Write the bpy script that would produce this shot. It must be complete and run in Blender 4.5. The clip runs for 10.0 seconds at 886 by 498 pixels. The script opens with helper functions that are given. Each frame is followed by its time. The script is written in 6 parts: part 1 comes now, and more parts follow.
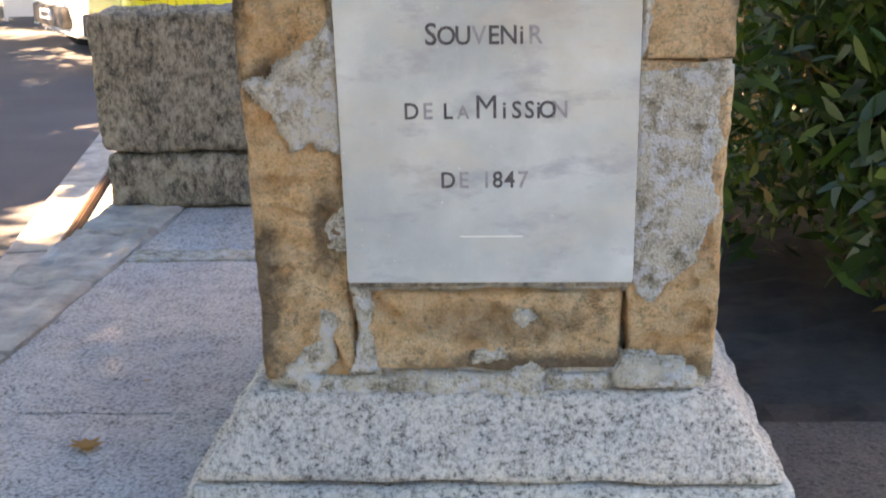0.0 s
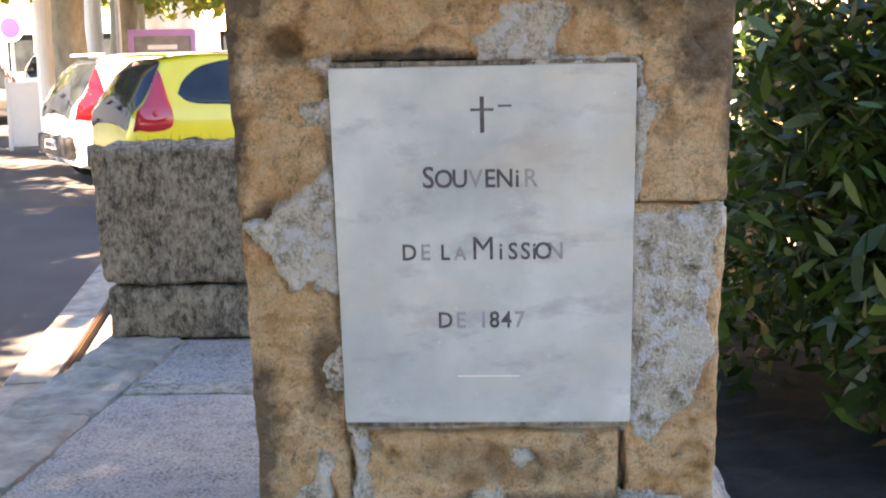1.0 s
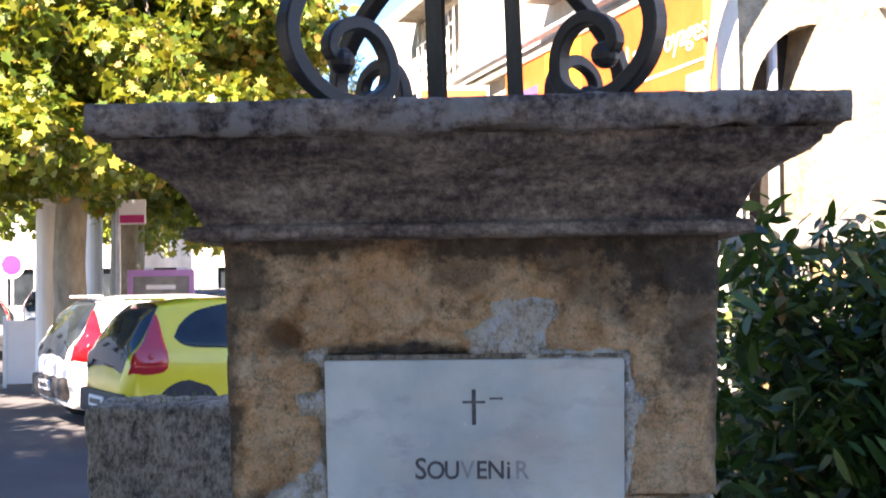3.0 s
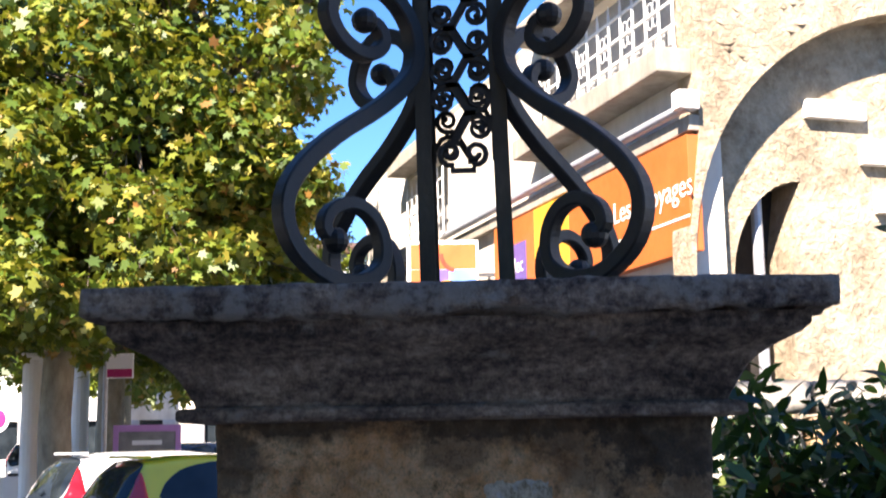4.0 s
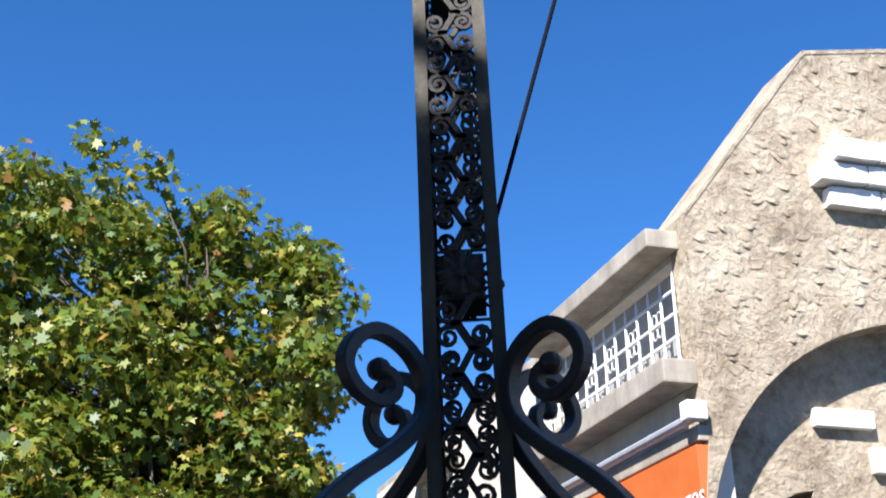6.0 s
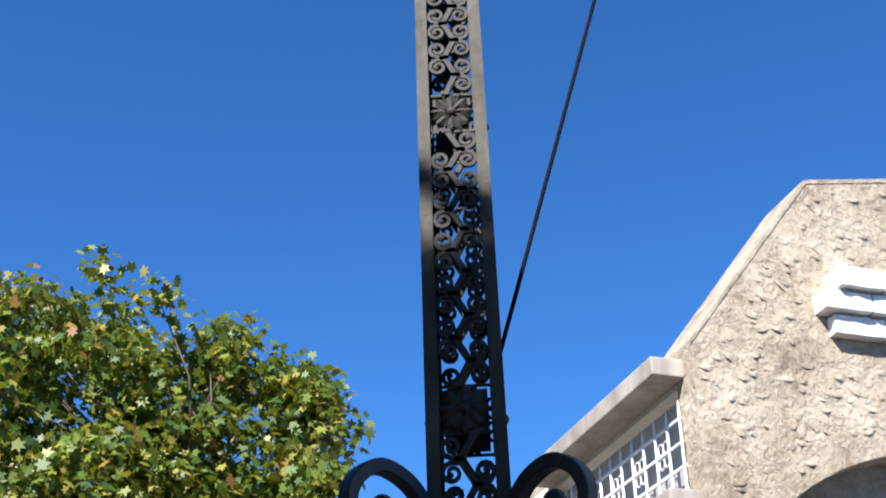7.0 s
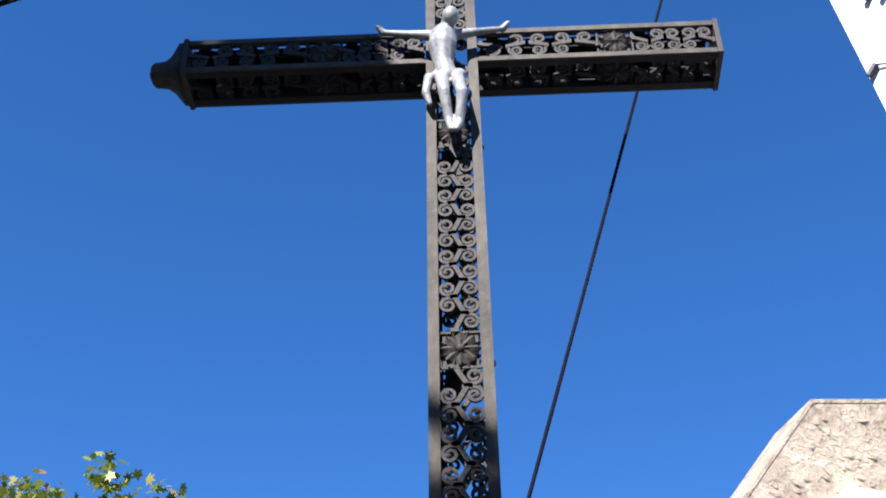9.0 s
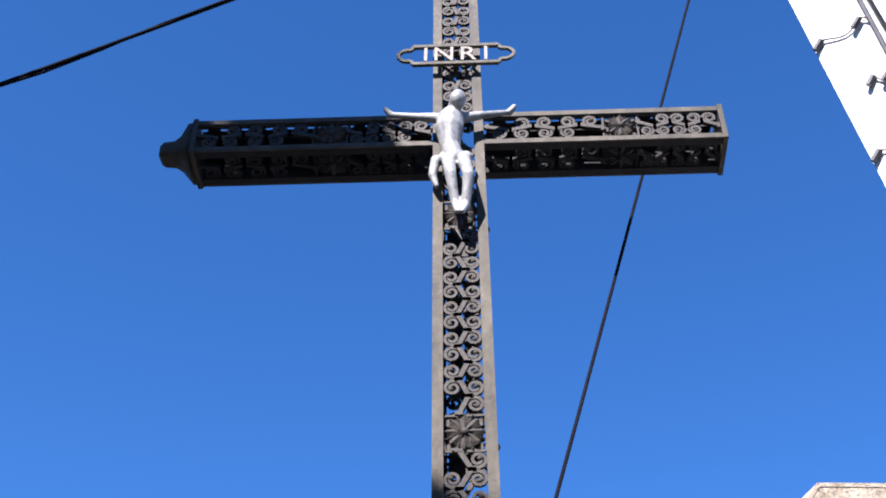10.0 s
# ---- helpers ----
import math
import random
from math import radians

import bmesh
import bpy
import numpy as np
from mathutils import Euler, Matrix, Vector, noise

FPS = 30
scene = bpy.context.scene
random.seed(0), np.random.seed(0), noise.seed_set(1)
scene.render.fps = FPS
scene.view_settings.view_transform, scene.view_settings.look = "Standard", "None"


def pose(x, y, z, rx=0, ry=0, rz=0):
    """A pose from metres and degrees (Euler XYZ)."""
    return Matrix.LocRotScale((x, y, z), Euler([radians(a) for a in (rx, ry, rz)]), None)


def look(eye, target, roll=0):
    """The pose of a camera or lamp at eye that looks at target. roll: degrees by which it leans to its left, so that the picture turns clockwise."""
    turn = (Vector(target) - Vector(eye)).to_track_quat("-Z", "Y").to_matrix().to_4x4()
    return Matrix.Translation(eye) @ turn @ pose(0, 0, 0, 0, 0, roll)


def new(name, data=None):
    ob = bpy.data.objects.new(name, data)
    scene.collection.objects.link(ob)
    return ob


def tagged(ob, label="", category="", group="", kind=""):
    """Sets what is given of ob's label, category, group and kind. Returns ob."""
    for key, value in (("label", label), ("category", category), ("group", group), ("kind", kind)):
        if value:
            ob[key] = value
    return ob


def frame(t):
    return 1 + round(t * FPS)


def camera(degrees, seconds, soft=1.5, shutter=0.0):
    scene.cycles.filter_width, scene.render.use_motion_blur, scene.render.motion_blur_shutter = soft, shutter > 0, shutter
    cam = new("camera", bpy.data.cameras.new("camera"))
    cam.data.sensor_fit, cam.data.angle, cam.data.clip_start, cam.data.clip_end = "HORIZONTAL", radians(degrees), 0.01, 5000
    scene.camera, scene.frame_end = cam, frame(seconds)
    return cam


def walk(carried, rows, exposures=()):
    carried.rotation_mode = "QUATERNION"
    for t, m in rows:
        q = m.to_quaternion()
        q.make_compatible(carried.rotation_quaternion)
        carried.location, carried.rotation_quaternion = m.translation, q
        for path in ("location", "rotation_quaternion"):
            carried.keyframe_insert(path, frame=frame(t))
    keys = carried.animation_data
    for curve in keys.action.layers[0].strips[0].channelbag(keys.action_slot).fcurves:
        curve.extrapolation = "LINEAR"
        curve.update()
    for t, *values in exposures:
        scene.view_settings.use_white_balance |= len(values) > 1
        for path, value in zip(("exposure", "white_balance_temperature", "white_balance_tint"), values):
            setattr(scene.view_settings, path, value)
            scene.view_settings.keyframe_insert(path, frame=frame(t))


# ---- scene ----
cam = camera(39.3, 10.0, soft=1.8, shutter=0.3)
PATH = [
    (0, (0.077, -2.344, 1.449), (-0.049, -0.411, 0.951), -1.2),
    (0.5, (0.081, -2.357, 1.453), (-0.045, -0.399, 1.065), -1.3),
    (1, (0.082, -2.362, 1.482), (-0.041, -0.388, 1.181), -1.2),
    (1.5, (0.081, -2.369, 1.51), (-0.036, -0.384, 1.298), -1.1),
    (2, (0.077, -2.383, 1.539), (-0.033, -0.39, 1.419), -0.9),
    (2.5, (0.075, -2.394, 1.566), (-0.028, -0.397, 1.542), -0.7),
    (2.7, (0.089, -2.4, 1.581), (-0.022, -0.403, 1.594), -0.8),
    (3.8, (0.088, -2.442, 1.638), (-0.001, -0.461, 1.9), -0.8),
    (4, (0.083, -2.434, 1.657), (-0.003, -0.461, 1.969), -0.9),
    (4.3, (0.083, -2.471, 1.667), (-0.003, -0.51, 2.049), -0.9),
    (4.5, (0.08, -2.478, 1.667), (-0.003, -0.529, 2.106), -0.9),
    (5, (0.083, -2.475, 1.69), (0.0, -0.558, 2.252), -0.9),
    (5.5, (0.084, -2.522, 1.698), (-0.002, -0.641, 2.373), -1.0),
    (5.7, (0.093, -2.573, 1.703), (0.004, -0.708, 2.421), -1.2),
    (6.8, (0.099, -2.655, 1.721), (0.01, -0.881, 2.641), -1.0),
    (7, (0.1, -2.655, 1.725), (0.011, -0.901, 2.682), -0.9),
    (7.5, (0.101, -2.687, 1.731), (0.012, -0.979, 2.767), -0.7),
    (8, (0.11, -2.786, 1.692), (0.02, -1.126, 2.803), -0.5),
    (8.5, (0.112, -2.827, 1.698), (0.021, -1.211, 2.872), -0.1),
    (8.8, (0.109, -2.846, 1.701), (0.02, -1.255, 2.911), 0.2),
    (9, (0.113, -2.848, 1.708), (0.02, -1.276, 2.941), 0.3),
    (9.5, (0.113, -2.857, 1.716), (0.018, -1.328, 3.001), 0.7),
    (10, (0.111, -2.863, 1.721), (0.014, -1.37, 3.048), 1.1),
]
EXPOSURES = [(0.0, 4.15, 13200, 27), (1.0, 4.08, 11500, 26), (2.5, 3.68, 8400, 25), (4.0, 2.3, 6850, 19), (4.5, 1.93, 6350, 16), (5.0, 1.72, 5950, 14), (5.5, 1.6, 5850, 14), (7.0, 1.46, 5800, 15), (8.5, 1.52, 5800, 17), (9.2, 1.62, 5850, 19), (10.0, 1.78, 5900, 22)]
walk(cam, [(t, look(eye, target, roll)) for t, eye, target, roll in PATH], EXPOSURES)

# ---- world and sun ----
SUN_DIR = Vector((-0.25, -0.68, 0.69)).normalized()      # towards the sun
world = bpy.data.worlds.new("sky")
scene.world = world
world.use_nodes = True
wn = world.node_tree.nodes
sky = wn.new("ShaderNodeTexSky")
sky.sky_type = "NISHITA"
sky.sun_disc = False
sky.sun_elevation = math.asin(SUN_DIR.z)
sky.sun_rotation = math.atan2(SUN_DIR.x, SUN_DIR.y)
sky.air_density, sky.dust_density, sky.ozone_density = 1.0, 0.0, 6.0
sky.altitude = 1500
wn["Background"].inputs["Strength"].default_value = 0.07
grade = wn.new("ShaderNodeHueSaturation")                 # a deep, clear Mediterranean blue
grade.inputs["Saturation"].default_value = 1.17
world.node_tree.links.new(sky.outputs[0], grade.inputs["Color"])
world.node_tree.links.new(grade.outputs[0], wn["Background"].inputs["Color"])
sun_data = bpy.data.lights.new("sun", "SUN")
sun_data.energy, sun_data.angle, sun_data.color = 4.5, radians(0.6), (1.0, 0.93, 0.82)
sun = new("sun", sun_data)
sun.matrix_world = look(SUN_DIR * 60, (0, 0, 0))


# ---- materials ----
from mathutils import geometry


class Nodes:
    """Small helper to write node trees."""

    def __init__(self, name, rough=0.8, metal=0.0):
        self.mat = bpy.data.materials.new(name)
        self.mat.use_nodes = True
        self.t = self.mat.node_tree
        self.bsdf = self.t.nodes["Principled BSDF"]
        self.bsdf.inputs["Roughness"].default_value = rough
        self.bsdf.inputs["Metallic"].default_value = metal
        self.geo = self.t.nodes.new("ShaderNodeTexCoord").outputs["Object"]

    def link(self, a, b):
        self.t.links.new(a, b)

    def noise(self, scale, detail=6, rough=0.6, stretch=None, src=None, offset=(0, 0, 0)):
        n = self.t.nodes.new("ShaderNodeTexNoise")
        n.inputs["Scale"].default_value, n.inputs["Detail"].default_value, n.inputs["Roughness"].default_value = scale, detail, rough
        src = src or self.geo
        if stretch or any(offset):
            m = self.t.nodes.new("ShaderNodeMapping")
            m.inputs["Scale"].default_value = stretch or (1, 1, 1)
            m.inputs["Location"].default_value = offset
            self.link(src, m.inputs["Vector"])
            src = m.outputs[0]
        self.link(src, n.inputs["Vector"])
        return n.outputs["Fac"]

    def voronoi(self, scale, feature="F1", out="Distance"):
        n = self.t.nodes.new("ShaderNodeTexVoronoi")
        n.feature = feature
        n.inputs["Scale"].default_value = scale
        self.link(self.geo, n.inputs["Vector"])
        return n.outputs[out]

    def ramp(self, fac, *stops):
        r = self.t.nodes.new("ShaderNodeValToRGB")
        while len(r.color_ramp.elements) < len(stops):
            r.color_ramp.elements.new(0.5)
        for e, (p, c) in zip(r.color_ramp.elements, stops):
            e.position = p
            e.color = (*c, 1) if isinstance(c, tuple) else (c, c, c, 1)
        self.link(fac, r.inputs[0])
        return r.outputs[0]

    def mix(self, fac, a, b, kind="MIX"):
        m = self.t.nodes.new("ShaderNodeMix")
        m.data_type, m.blend_type = "RGBA", kind
        for src, sock in ((fac, m.inputs[0]), (a, m.inputs[6]), (b, m.inputs[7])):
            if isinstance(src, (int, float)):
                sock.default_value = src
            elif isinstance(src, tuple):
                sock.default_value = (*src, 1)
            else:
                self.link(src, sock)
        return m.outputs[2]

    def add(self, a, b, ka=1.0, kb=1.0):
        outs = []
        for src, k in ((a, ka), (b, kb)):
            m = self.t.nodes.new("ShaderNodeMath")
            m.operation = "MULTIPLY"
            self.link(src, m.inputs[0])
            m.inputs[1].default_value = k
            outs.append(m.outputs[0])
        m = self.t.nodes.new("ShaderNodeMath")
        self.link(outs[0], m.inputs[0])
        self.link(outs[1], m.inputs[1])
        return m.outputs[0]

    def colour(self, c):
        if isinstance(c, tuple):
            self.bsdf.inputs["Base Color"].default_value = (*c, 1)
        else:
            self.link(c, self.bsdf.inputs["Base Color"])

    def bump(self, height, dist=0.01, strength=0.6):
        b = self.t.nodes.new("ShaderNodeBump")
        b.inputs["Distance"].default_value, b.inputs["Strength"].default_value = dist, strength
        self.link(height, b.inputs["Height"])
        self.link(b.outputs[0], self.bsdf.inputs["Normal"])

    def rough(self, lo, hi, fac):
        self.link(self.ramp(fac, (0.2, lo), (0.8, hi)), self.bsdf.inputs["Roughness"])

    def blots(self, spots, edge):
        """Soft-edged blots (x, z, half width, half height, strength) whose rims follow the noise 'edge'."""
        total = None
        for x, z, rx, rz, k in spots:
            m = self.t.nodes.new("ShaderNodeMapping")
            m.inputs["Scale"].default_value = (1 / rx, 0, 1 / rz)
            m.inputs["Location"].default_value = (-x / rx, 0, -z / rz)
            self.link(self.geo, m.inputs["Vector"])
            d = self.t.nodes.new("ShaderNodeVectorMath")
            d.operation = "LENGTH"
            self.link(m.outputs[0], d.inputs[0])
            f = self.ramp(self.add(d.outputs["Value"], edge, 0.4, 1.0), (0.72, k), (0.92, 0.0))
            if total is not None:
                f = self.mix(1.0, total, f, "LIGHTEN")
            total = f
        return total

    def island(self):
        return self.t.nodes.new("ShaderNodeNewGeometry").outputs["Random Per Island"]


def m_sandstone(name="ochre sandstone", dark=0.56, stains=()):
    """Ochre stone; stains: soot blots (x, z, half width, half height, strength)."""
    n = Nodes(name, 0.92)
    big = n.noise(3.2, 5, 0.6)
    mid = n.noise(11, 8, 0.65, offset=(3, 1, 7))
    grain = n.noise(38, 8, 0.72, offset=(5, 5, 5))
    fine = n.noise(170, 5, 0.75)
    base = n.ramp(big, (0.34, (0.66, 0.31, 0.12)), (0.47, (0.88, 0.52, 0.26)), (0.62, (0.93, 0.67, 0.42)))
    base = n.mix(0.55, base, n.ramp(n.noise(19, 8, 0.75, offset=(9, 2, 0)), (0.36, (0.40, 0.19, 0.08)), (0.45, (0.84, 0.49, 0.24)), (0.60, (0.94, 0.71, 0.46))))
    base = n.mix(0.75, base, n.ramp(fine, (0.36, 0.68), (0.5, 1.0), (0.64, 1.15)), "MULTIPLY")
    lichen = n.ramp(n.add(mid, grain, 0.6, 0.4), (dark, 0.0), (dark + 0.07, 0.8))
    base = n.mix(lichen, base, (0.115, 0.085, 0.055))
    # crevice shade painted into the hollows of the bump noise
    pit_shade = n.ramp(n.noise(30, 8, 0.75), (0.37, 0.6), (0.43, 0.0))
    base = n.mix(pit_shade, base, (0.20, 0.115, 0.06))
    cracks = n.ramp(n.noise(8, 7, 0.7, stretch=(0.7, 1, 1.7), offset=(7, 3, 9)), (0.488, 0.0), (0.497, 0.8), (0.503, 0.8), (0.512, 0.0))
    base = n.mix(n.mix(1.0, cracks, n.ramp(big, (0.42, 0.0), (0.56, 0.75)), "MULTIPLY"), base, (0.12, 0.075, 0.045))
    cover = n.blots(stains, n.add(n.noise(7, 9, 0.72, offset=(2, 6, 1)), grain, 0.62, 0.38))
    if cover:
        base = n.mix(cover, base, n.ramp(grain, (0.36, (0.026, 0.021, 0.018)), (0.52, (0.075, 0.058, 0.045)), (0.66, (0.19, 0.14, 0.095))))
    pores = n.ramp(n.noise(75, 5, 0.8, offset=(1, 8, 3)), (0.33, 0.55), (0.40, 0.0))
    n.colour(n.mix(pores, base, (0.085, 0.06, 0.04)))
    n.bump(n.add(n.add(mid, n.noise(30, 8, 0.75), 1.0, 0.8), fine, 1.0, 0.35), 0.040, 1.0)
    return n.mat


def m_crust(name="blackened sandstone", pale_from=0.58):
    """Sandstone blackened by weathering."""
    n = Nodes(name, 0.93)
    a = n.noise(6, 8, 0.68, stretch=(0.6, 0.6, 2.4))
    b = n.noise(55, 6, 0.75)
    base = n.ramp(n.add(a, b, 0.55, 0.45), (0.39, (0.022, 0.017, 0.018)), (0.46, (0.105, 0.080, 0.072)), (0.53, (0.24, 0.19, 0.16)), (0.61, (0.46, 0.385, 0.32)))
    pale = n.ramp(n.noise(13, 8, 0.7, offset=(4, 4, 4)), (pale_from, 0.0), (pale_from + 0.1, 0.75))
    n.colour(n.mix(pale, base, (0.34, 0.32, 0.30)))
    n.bump(n.add(a, b, 0.8, 0.7), 0.024, 1.0)
    return n.mat


def m_mortar():
    n = Nodes("grey lime mortar", 0.95)
    a = n.noise(14, 8, 0.7)
    b = n.noise(130, 4, 0.8)
    c = n.voronoi(190)
    base = n.ramp(n.add(a, b, 0.6, 0.4), (0.39, (0.20, 0.16, 0.11)), (0.46, (0.46, 0.40, 0.305)), (0.54, (0.74, 0.68, 0.57)))
    spots = n.ramp(n.noise(38, 4, 0.6, offset=(2, 7, 1)), (0.52, 0.0), (0.60, 0.85))
    n.colour(n.mix(spots, base, (0.74, 0.74, 0.74)))
    n.bump(n.add(b, c, 1.0, 0.5), 0.016, 1.0)
    return n.mat


def m_speckled(name, tint, dark):
    """Exposed-aggregate concrete: pale ground with dark grains."""
    n = Nodes(name, 0.9)
    g = n.voronoi(70)
    h = n.noise(85, 4, 0.78, offset=(3, 3, 0))
    big = n.noise(2.3, 6, 0.6)
    mid = n.noise(16, 6, 0.7)
    base = n.ramp(n.add(h, mid, 0.75, 0.25), (0.38, tuple(c * dark * 0.8 for c in tint)), (0.46, tuple(c * 0.66 for c in tint)), (0.55, tuple(c * 1.0 for c in tint)), (0.64, tuple(c * 1.15 for c in tint)))
    base = n.mix(0.9, base, n.ramp(big, (0.3, (0.70, 0.72, 0.78)), (0.7, (1.12, 1.06, 1.0))), "MULTIPLY")
    n.colour(base)
    n.bump(n.add(g, h, 0.5, 1.0), 0.008, 0.9)
    return n.mat


def m_block():
    n = Nodes("lichened limestone", 0.95)
    a = n.noise(7, 8, 0.75)
    b = n.noise(34, 9, 0.85, stretch=(1, 1, 0.55))
    base = n.ramp(n.add(a, b, 0.35, 0.65), (0.42, (0.040, 0.034, 0.028)), (0.48, (0.20, 0.165, 0.125)), (0.54, (0.40, 0.335, 0.255)), (0.64, (0.58, 0.51, 0.41)))
    n.colour(base)
    n.bump(n.add(a, b, 0.6, 0.8), 0.03, 0.9)
    return n.mat


def m_marble():
    n = Nodes("grey veined marble", 0.42)
    w = n.noise(3.0, 8, 0.6)
    v = n.noise(8.5, 9, 0.65, stretch=(0.7, 1, 1.6), offset=(2, 0, 5))
    base = n.ramp(w, (0.36, (0.295, 0.345, 0.35)), (0.52, (0.41, 0.46, 0.455)), (0.66, (0.54, 0.58, 0.56)))
    vein = n.ramp(v, (0.53, 0.0), (0.64, 0.7))
    base = n.mix(vein, base, (0.27, 0.28, 0.31))
    stain = n.ramp(n.noise(2.6, 6, 0.65, stretch=(0.8, 1, 1.5), offset=(7, 1, 2.2)), (0.50, 0.0), (0.70, 0.6))
    base = n.mix(stain, base, (0.50, 0.43, 0.33))
    chips = n.ramp(n.noise(95, 3, 0.6), (0.70, 0.0), (0.74, 0.8))
    n.colour(n.mix(chips, base, (0.74, 0.74, 0.74)))
    n.rough(0.32, 0.62, n.noise(22, 6, 0.7))
    n.bump(n.noise(120, 5, 0.7), 0.0015, 0.35)
    return n.mat


def m_iron():
    n = Nodes("black painted iron", 0.5)
    a = n.noise(18, 6, 0.7)
    rust = n.ramp(n.noise(9, 8, 0.75, offset=(1, 2, 3)), (0.58, 0.0), (0.70, 0.5))
    base = n.ramp(a, (0.3, (0.010, 0.010, 0.011)), (0.7, (0.028, 0.027, 0.027)))
    n.colour(n.mix(rust, base, (0.040, 0.028, 0.022)))
    n.rough(0.38, 0.62, a)
    n.bump(n.noise(60, 6, 0.7), 0.003, 0.5)
    return n.mat


def m_greyiron():
    n = Nodes("faded grey-brown iron", 0.55)
    a = n.noise(7, 8, 0.7, stretch=(1, 1, 0.3))
    n.colour(n.ramp(a, (0.32, (0.032, 0.029, 0.022)), (0.55, (0.072, 0.064, 0.046)), (0.75, (0.125, 0.110, 0.080))))
    n.rough(0.5, 0.75, n.noise(30, 4, 0.7))
    n.bsdf.inputs["Specular IOR Level"].default_value = 0.3
    n.bump(n.noise(70, 6, 0.7), 0.004, 0.6)
    return n.mat


def m_simple(name, lo, hi, scale=12, rough=0.6, metal=0.0, bump=0.002, stretch=None, detail=6):
    n = Nodes(name, rough, metal)
    a = n.noise(scale, detail, 0.65, stretch=stretch)
    n.colour(n.ramp(a, (0.3, lo), (0.7, hi)))
    n.rough(max(rough - 0.1, 0.03), min(rough + 0.1, 1), n.noise(scale * 3, 4, 0.6))
    n.bump(n.noise(scale * 6, 5, 0.7), bump, 0.5)
    return n.mat


def m_stucco():
    """Rough trowelled render, thrown on in scallops."""
    n = Nodes("rough ochre render", 0.95)
    a = n.noise(1.3, 7, 0.65)
    b = n.noise(9, 8, 0.7)
    base = n.ramp(n.add(a, b, 0.6, 0.4), (0.36, (0.24, 0.18, 0.115)), (0.48, (0.44, 0.36, 0.25)), (0.62, (0.62, 0.53, 0.39)))
    n.colour(base)
    n.bump(n.add(b, n.noise(3.5, 6, 0.6, offset=(4, 0, 2)), 0.8, 1.0), 0.10, 1.0)
    return n.mat


def m_asphalt():
    n = Nodes("worn asphalt", 0.9)
    g = n.noise(120, 3, 0.8)
    big = n.noise(0.5, 6, 0.6)
    base = n.ramp(n.add(g, big, 0.4, 0.6), (0.35, (0.040, 0.041, 0.046)), (0.65, (0.095, 0.095, 0.102)))
    n.colour(base)
    n.bump(g, 0.006, 0.7)
    return n.mat


def m_leaf(name, stops, gloss=0.5, trans=0.35, thin=(0.30, 0.33, 0.03)):
    """Leaf blades: colour differs leaf by leaf, some light passes through."""
    n = Nodes(name, gloss)
    col = n.ramp(n.island(), *stops)
    col = n.mix(0.5, col, n.ramp(n.noise(5, 5, 0.7), (0.3, 0.65), (0.7, 1.15)), "MULTIPLY")
    n.colour(col)
    tr = n.t.nodes.new("ShaderNodeBsdfTranslucent")
    n.link(n.mix(0.6, col, thin), tr.inputs["Color"])
    mx = n.t.nodes.new("ShaderNodeMixShader")
    mx.inputs[0].default_value = trans
    n.link(n.bsdf.outputs[0], mx.inputs[1])
    n.link(tr.outputs[0], mx.inputs[2])
    n.link(mx.outputs[0], n.t.nodes["Material Output"].inputs["Surface"])
    return n.mat


def m_paint(name, colour, rough=0.22):
    n = Nodes(name, rough)
    n.colour(n.mix(0.35, colour, n.ramp(n.noise(2.5, 5, 0.6), (0.3, tuple(c * 0.8 for c in colour)), (0.7, colour))))
    n.bsdf.inputs["Coat Weight"].default_value = 0.6
    n.bsdf.inputs["Coat Roughness"].default_value = 0.08
    return n.mat


def m_glass_dark():
    n = Nodes("tinted car glass", 0.04)
    n.colour(n.ramp(n.noise(1.5, 3, 0.5), (0.3, (0.010, 0.014, 0.018)), (0.7, (0.03, 0.04, 0.048))))
    n.bsdf.inputs["Specular IOR Level"].default_value = 0.35
    return n.mat


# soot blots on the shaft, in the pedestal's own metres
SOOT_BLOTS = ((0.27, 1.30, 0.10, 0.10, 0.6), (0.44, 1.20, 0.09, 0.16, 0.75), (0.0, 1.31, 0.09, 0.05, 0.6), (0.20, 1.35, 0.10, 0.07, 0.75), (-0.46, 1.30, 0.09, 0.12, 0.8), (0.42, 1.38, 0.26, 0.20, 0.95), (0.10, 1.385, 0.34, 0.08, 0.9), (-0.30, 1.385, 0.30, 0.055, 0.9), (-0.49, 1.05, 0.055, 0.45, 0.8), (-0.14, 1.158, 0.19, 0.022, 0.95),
              # the blot at (-0.36, 1.185) just darkens the worn hollow
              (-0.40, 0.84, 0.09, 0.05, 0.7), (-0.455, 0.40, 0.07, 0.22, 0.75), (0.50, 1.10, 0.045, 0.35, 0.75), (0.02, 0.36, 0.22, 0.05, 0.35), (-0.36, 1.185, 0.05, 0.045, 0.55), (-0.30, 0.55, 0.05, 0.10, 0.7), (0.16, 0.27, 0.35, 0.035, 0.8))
SANDSTONE, CRUST, MORTAR = m_sandstone(), m_crust(), m_mortar()
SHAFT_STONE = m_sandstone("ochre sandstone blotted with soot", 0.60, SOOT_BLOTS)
CRUST_PALE = m_crust("grey lichened stone", 0.47)
OPENWORK = m_simple("brown-grey cast iron", (0.015, 0.013, 0.011), (0.055, 0.047, 0.036), 25, 0.7, bump=0.003)
AGGREGATE = m_speckled("pale exposed-aggregate concrete", (0.60, 0.56, 0.495), 0.16)
SLAB_MAT = m_speckled("grey aggregate paving", (0.54, 0.52, 0.495), 0.18)
SHADED_GRAVEL = m_speckled("gravel darkened for shrub shade", (0.085, 0.08, 0.075), 0.25)
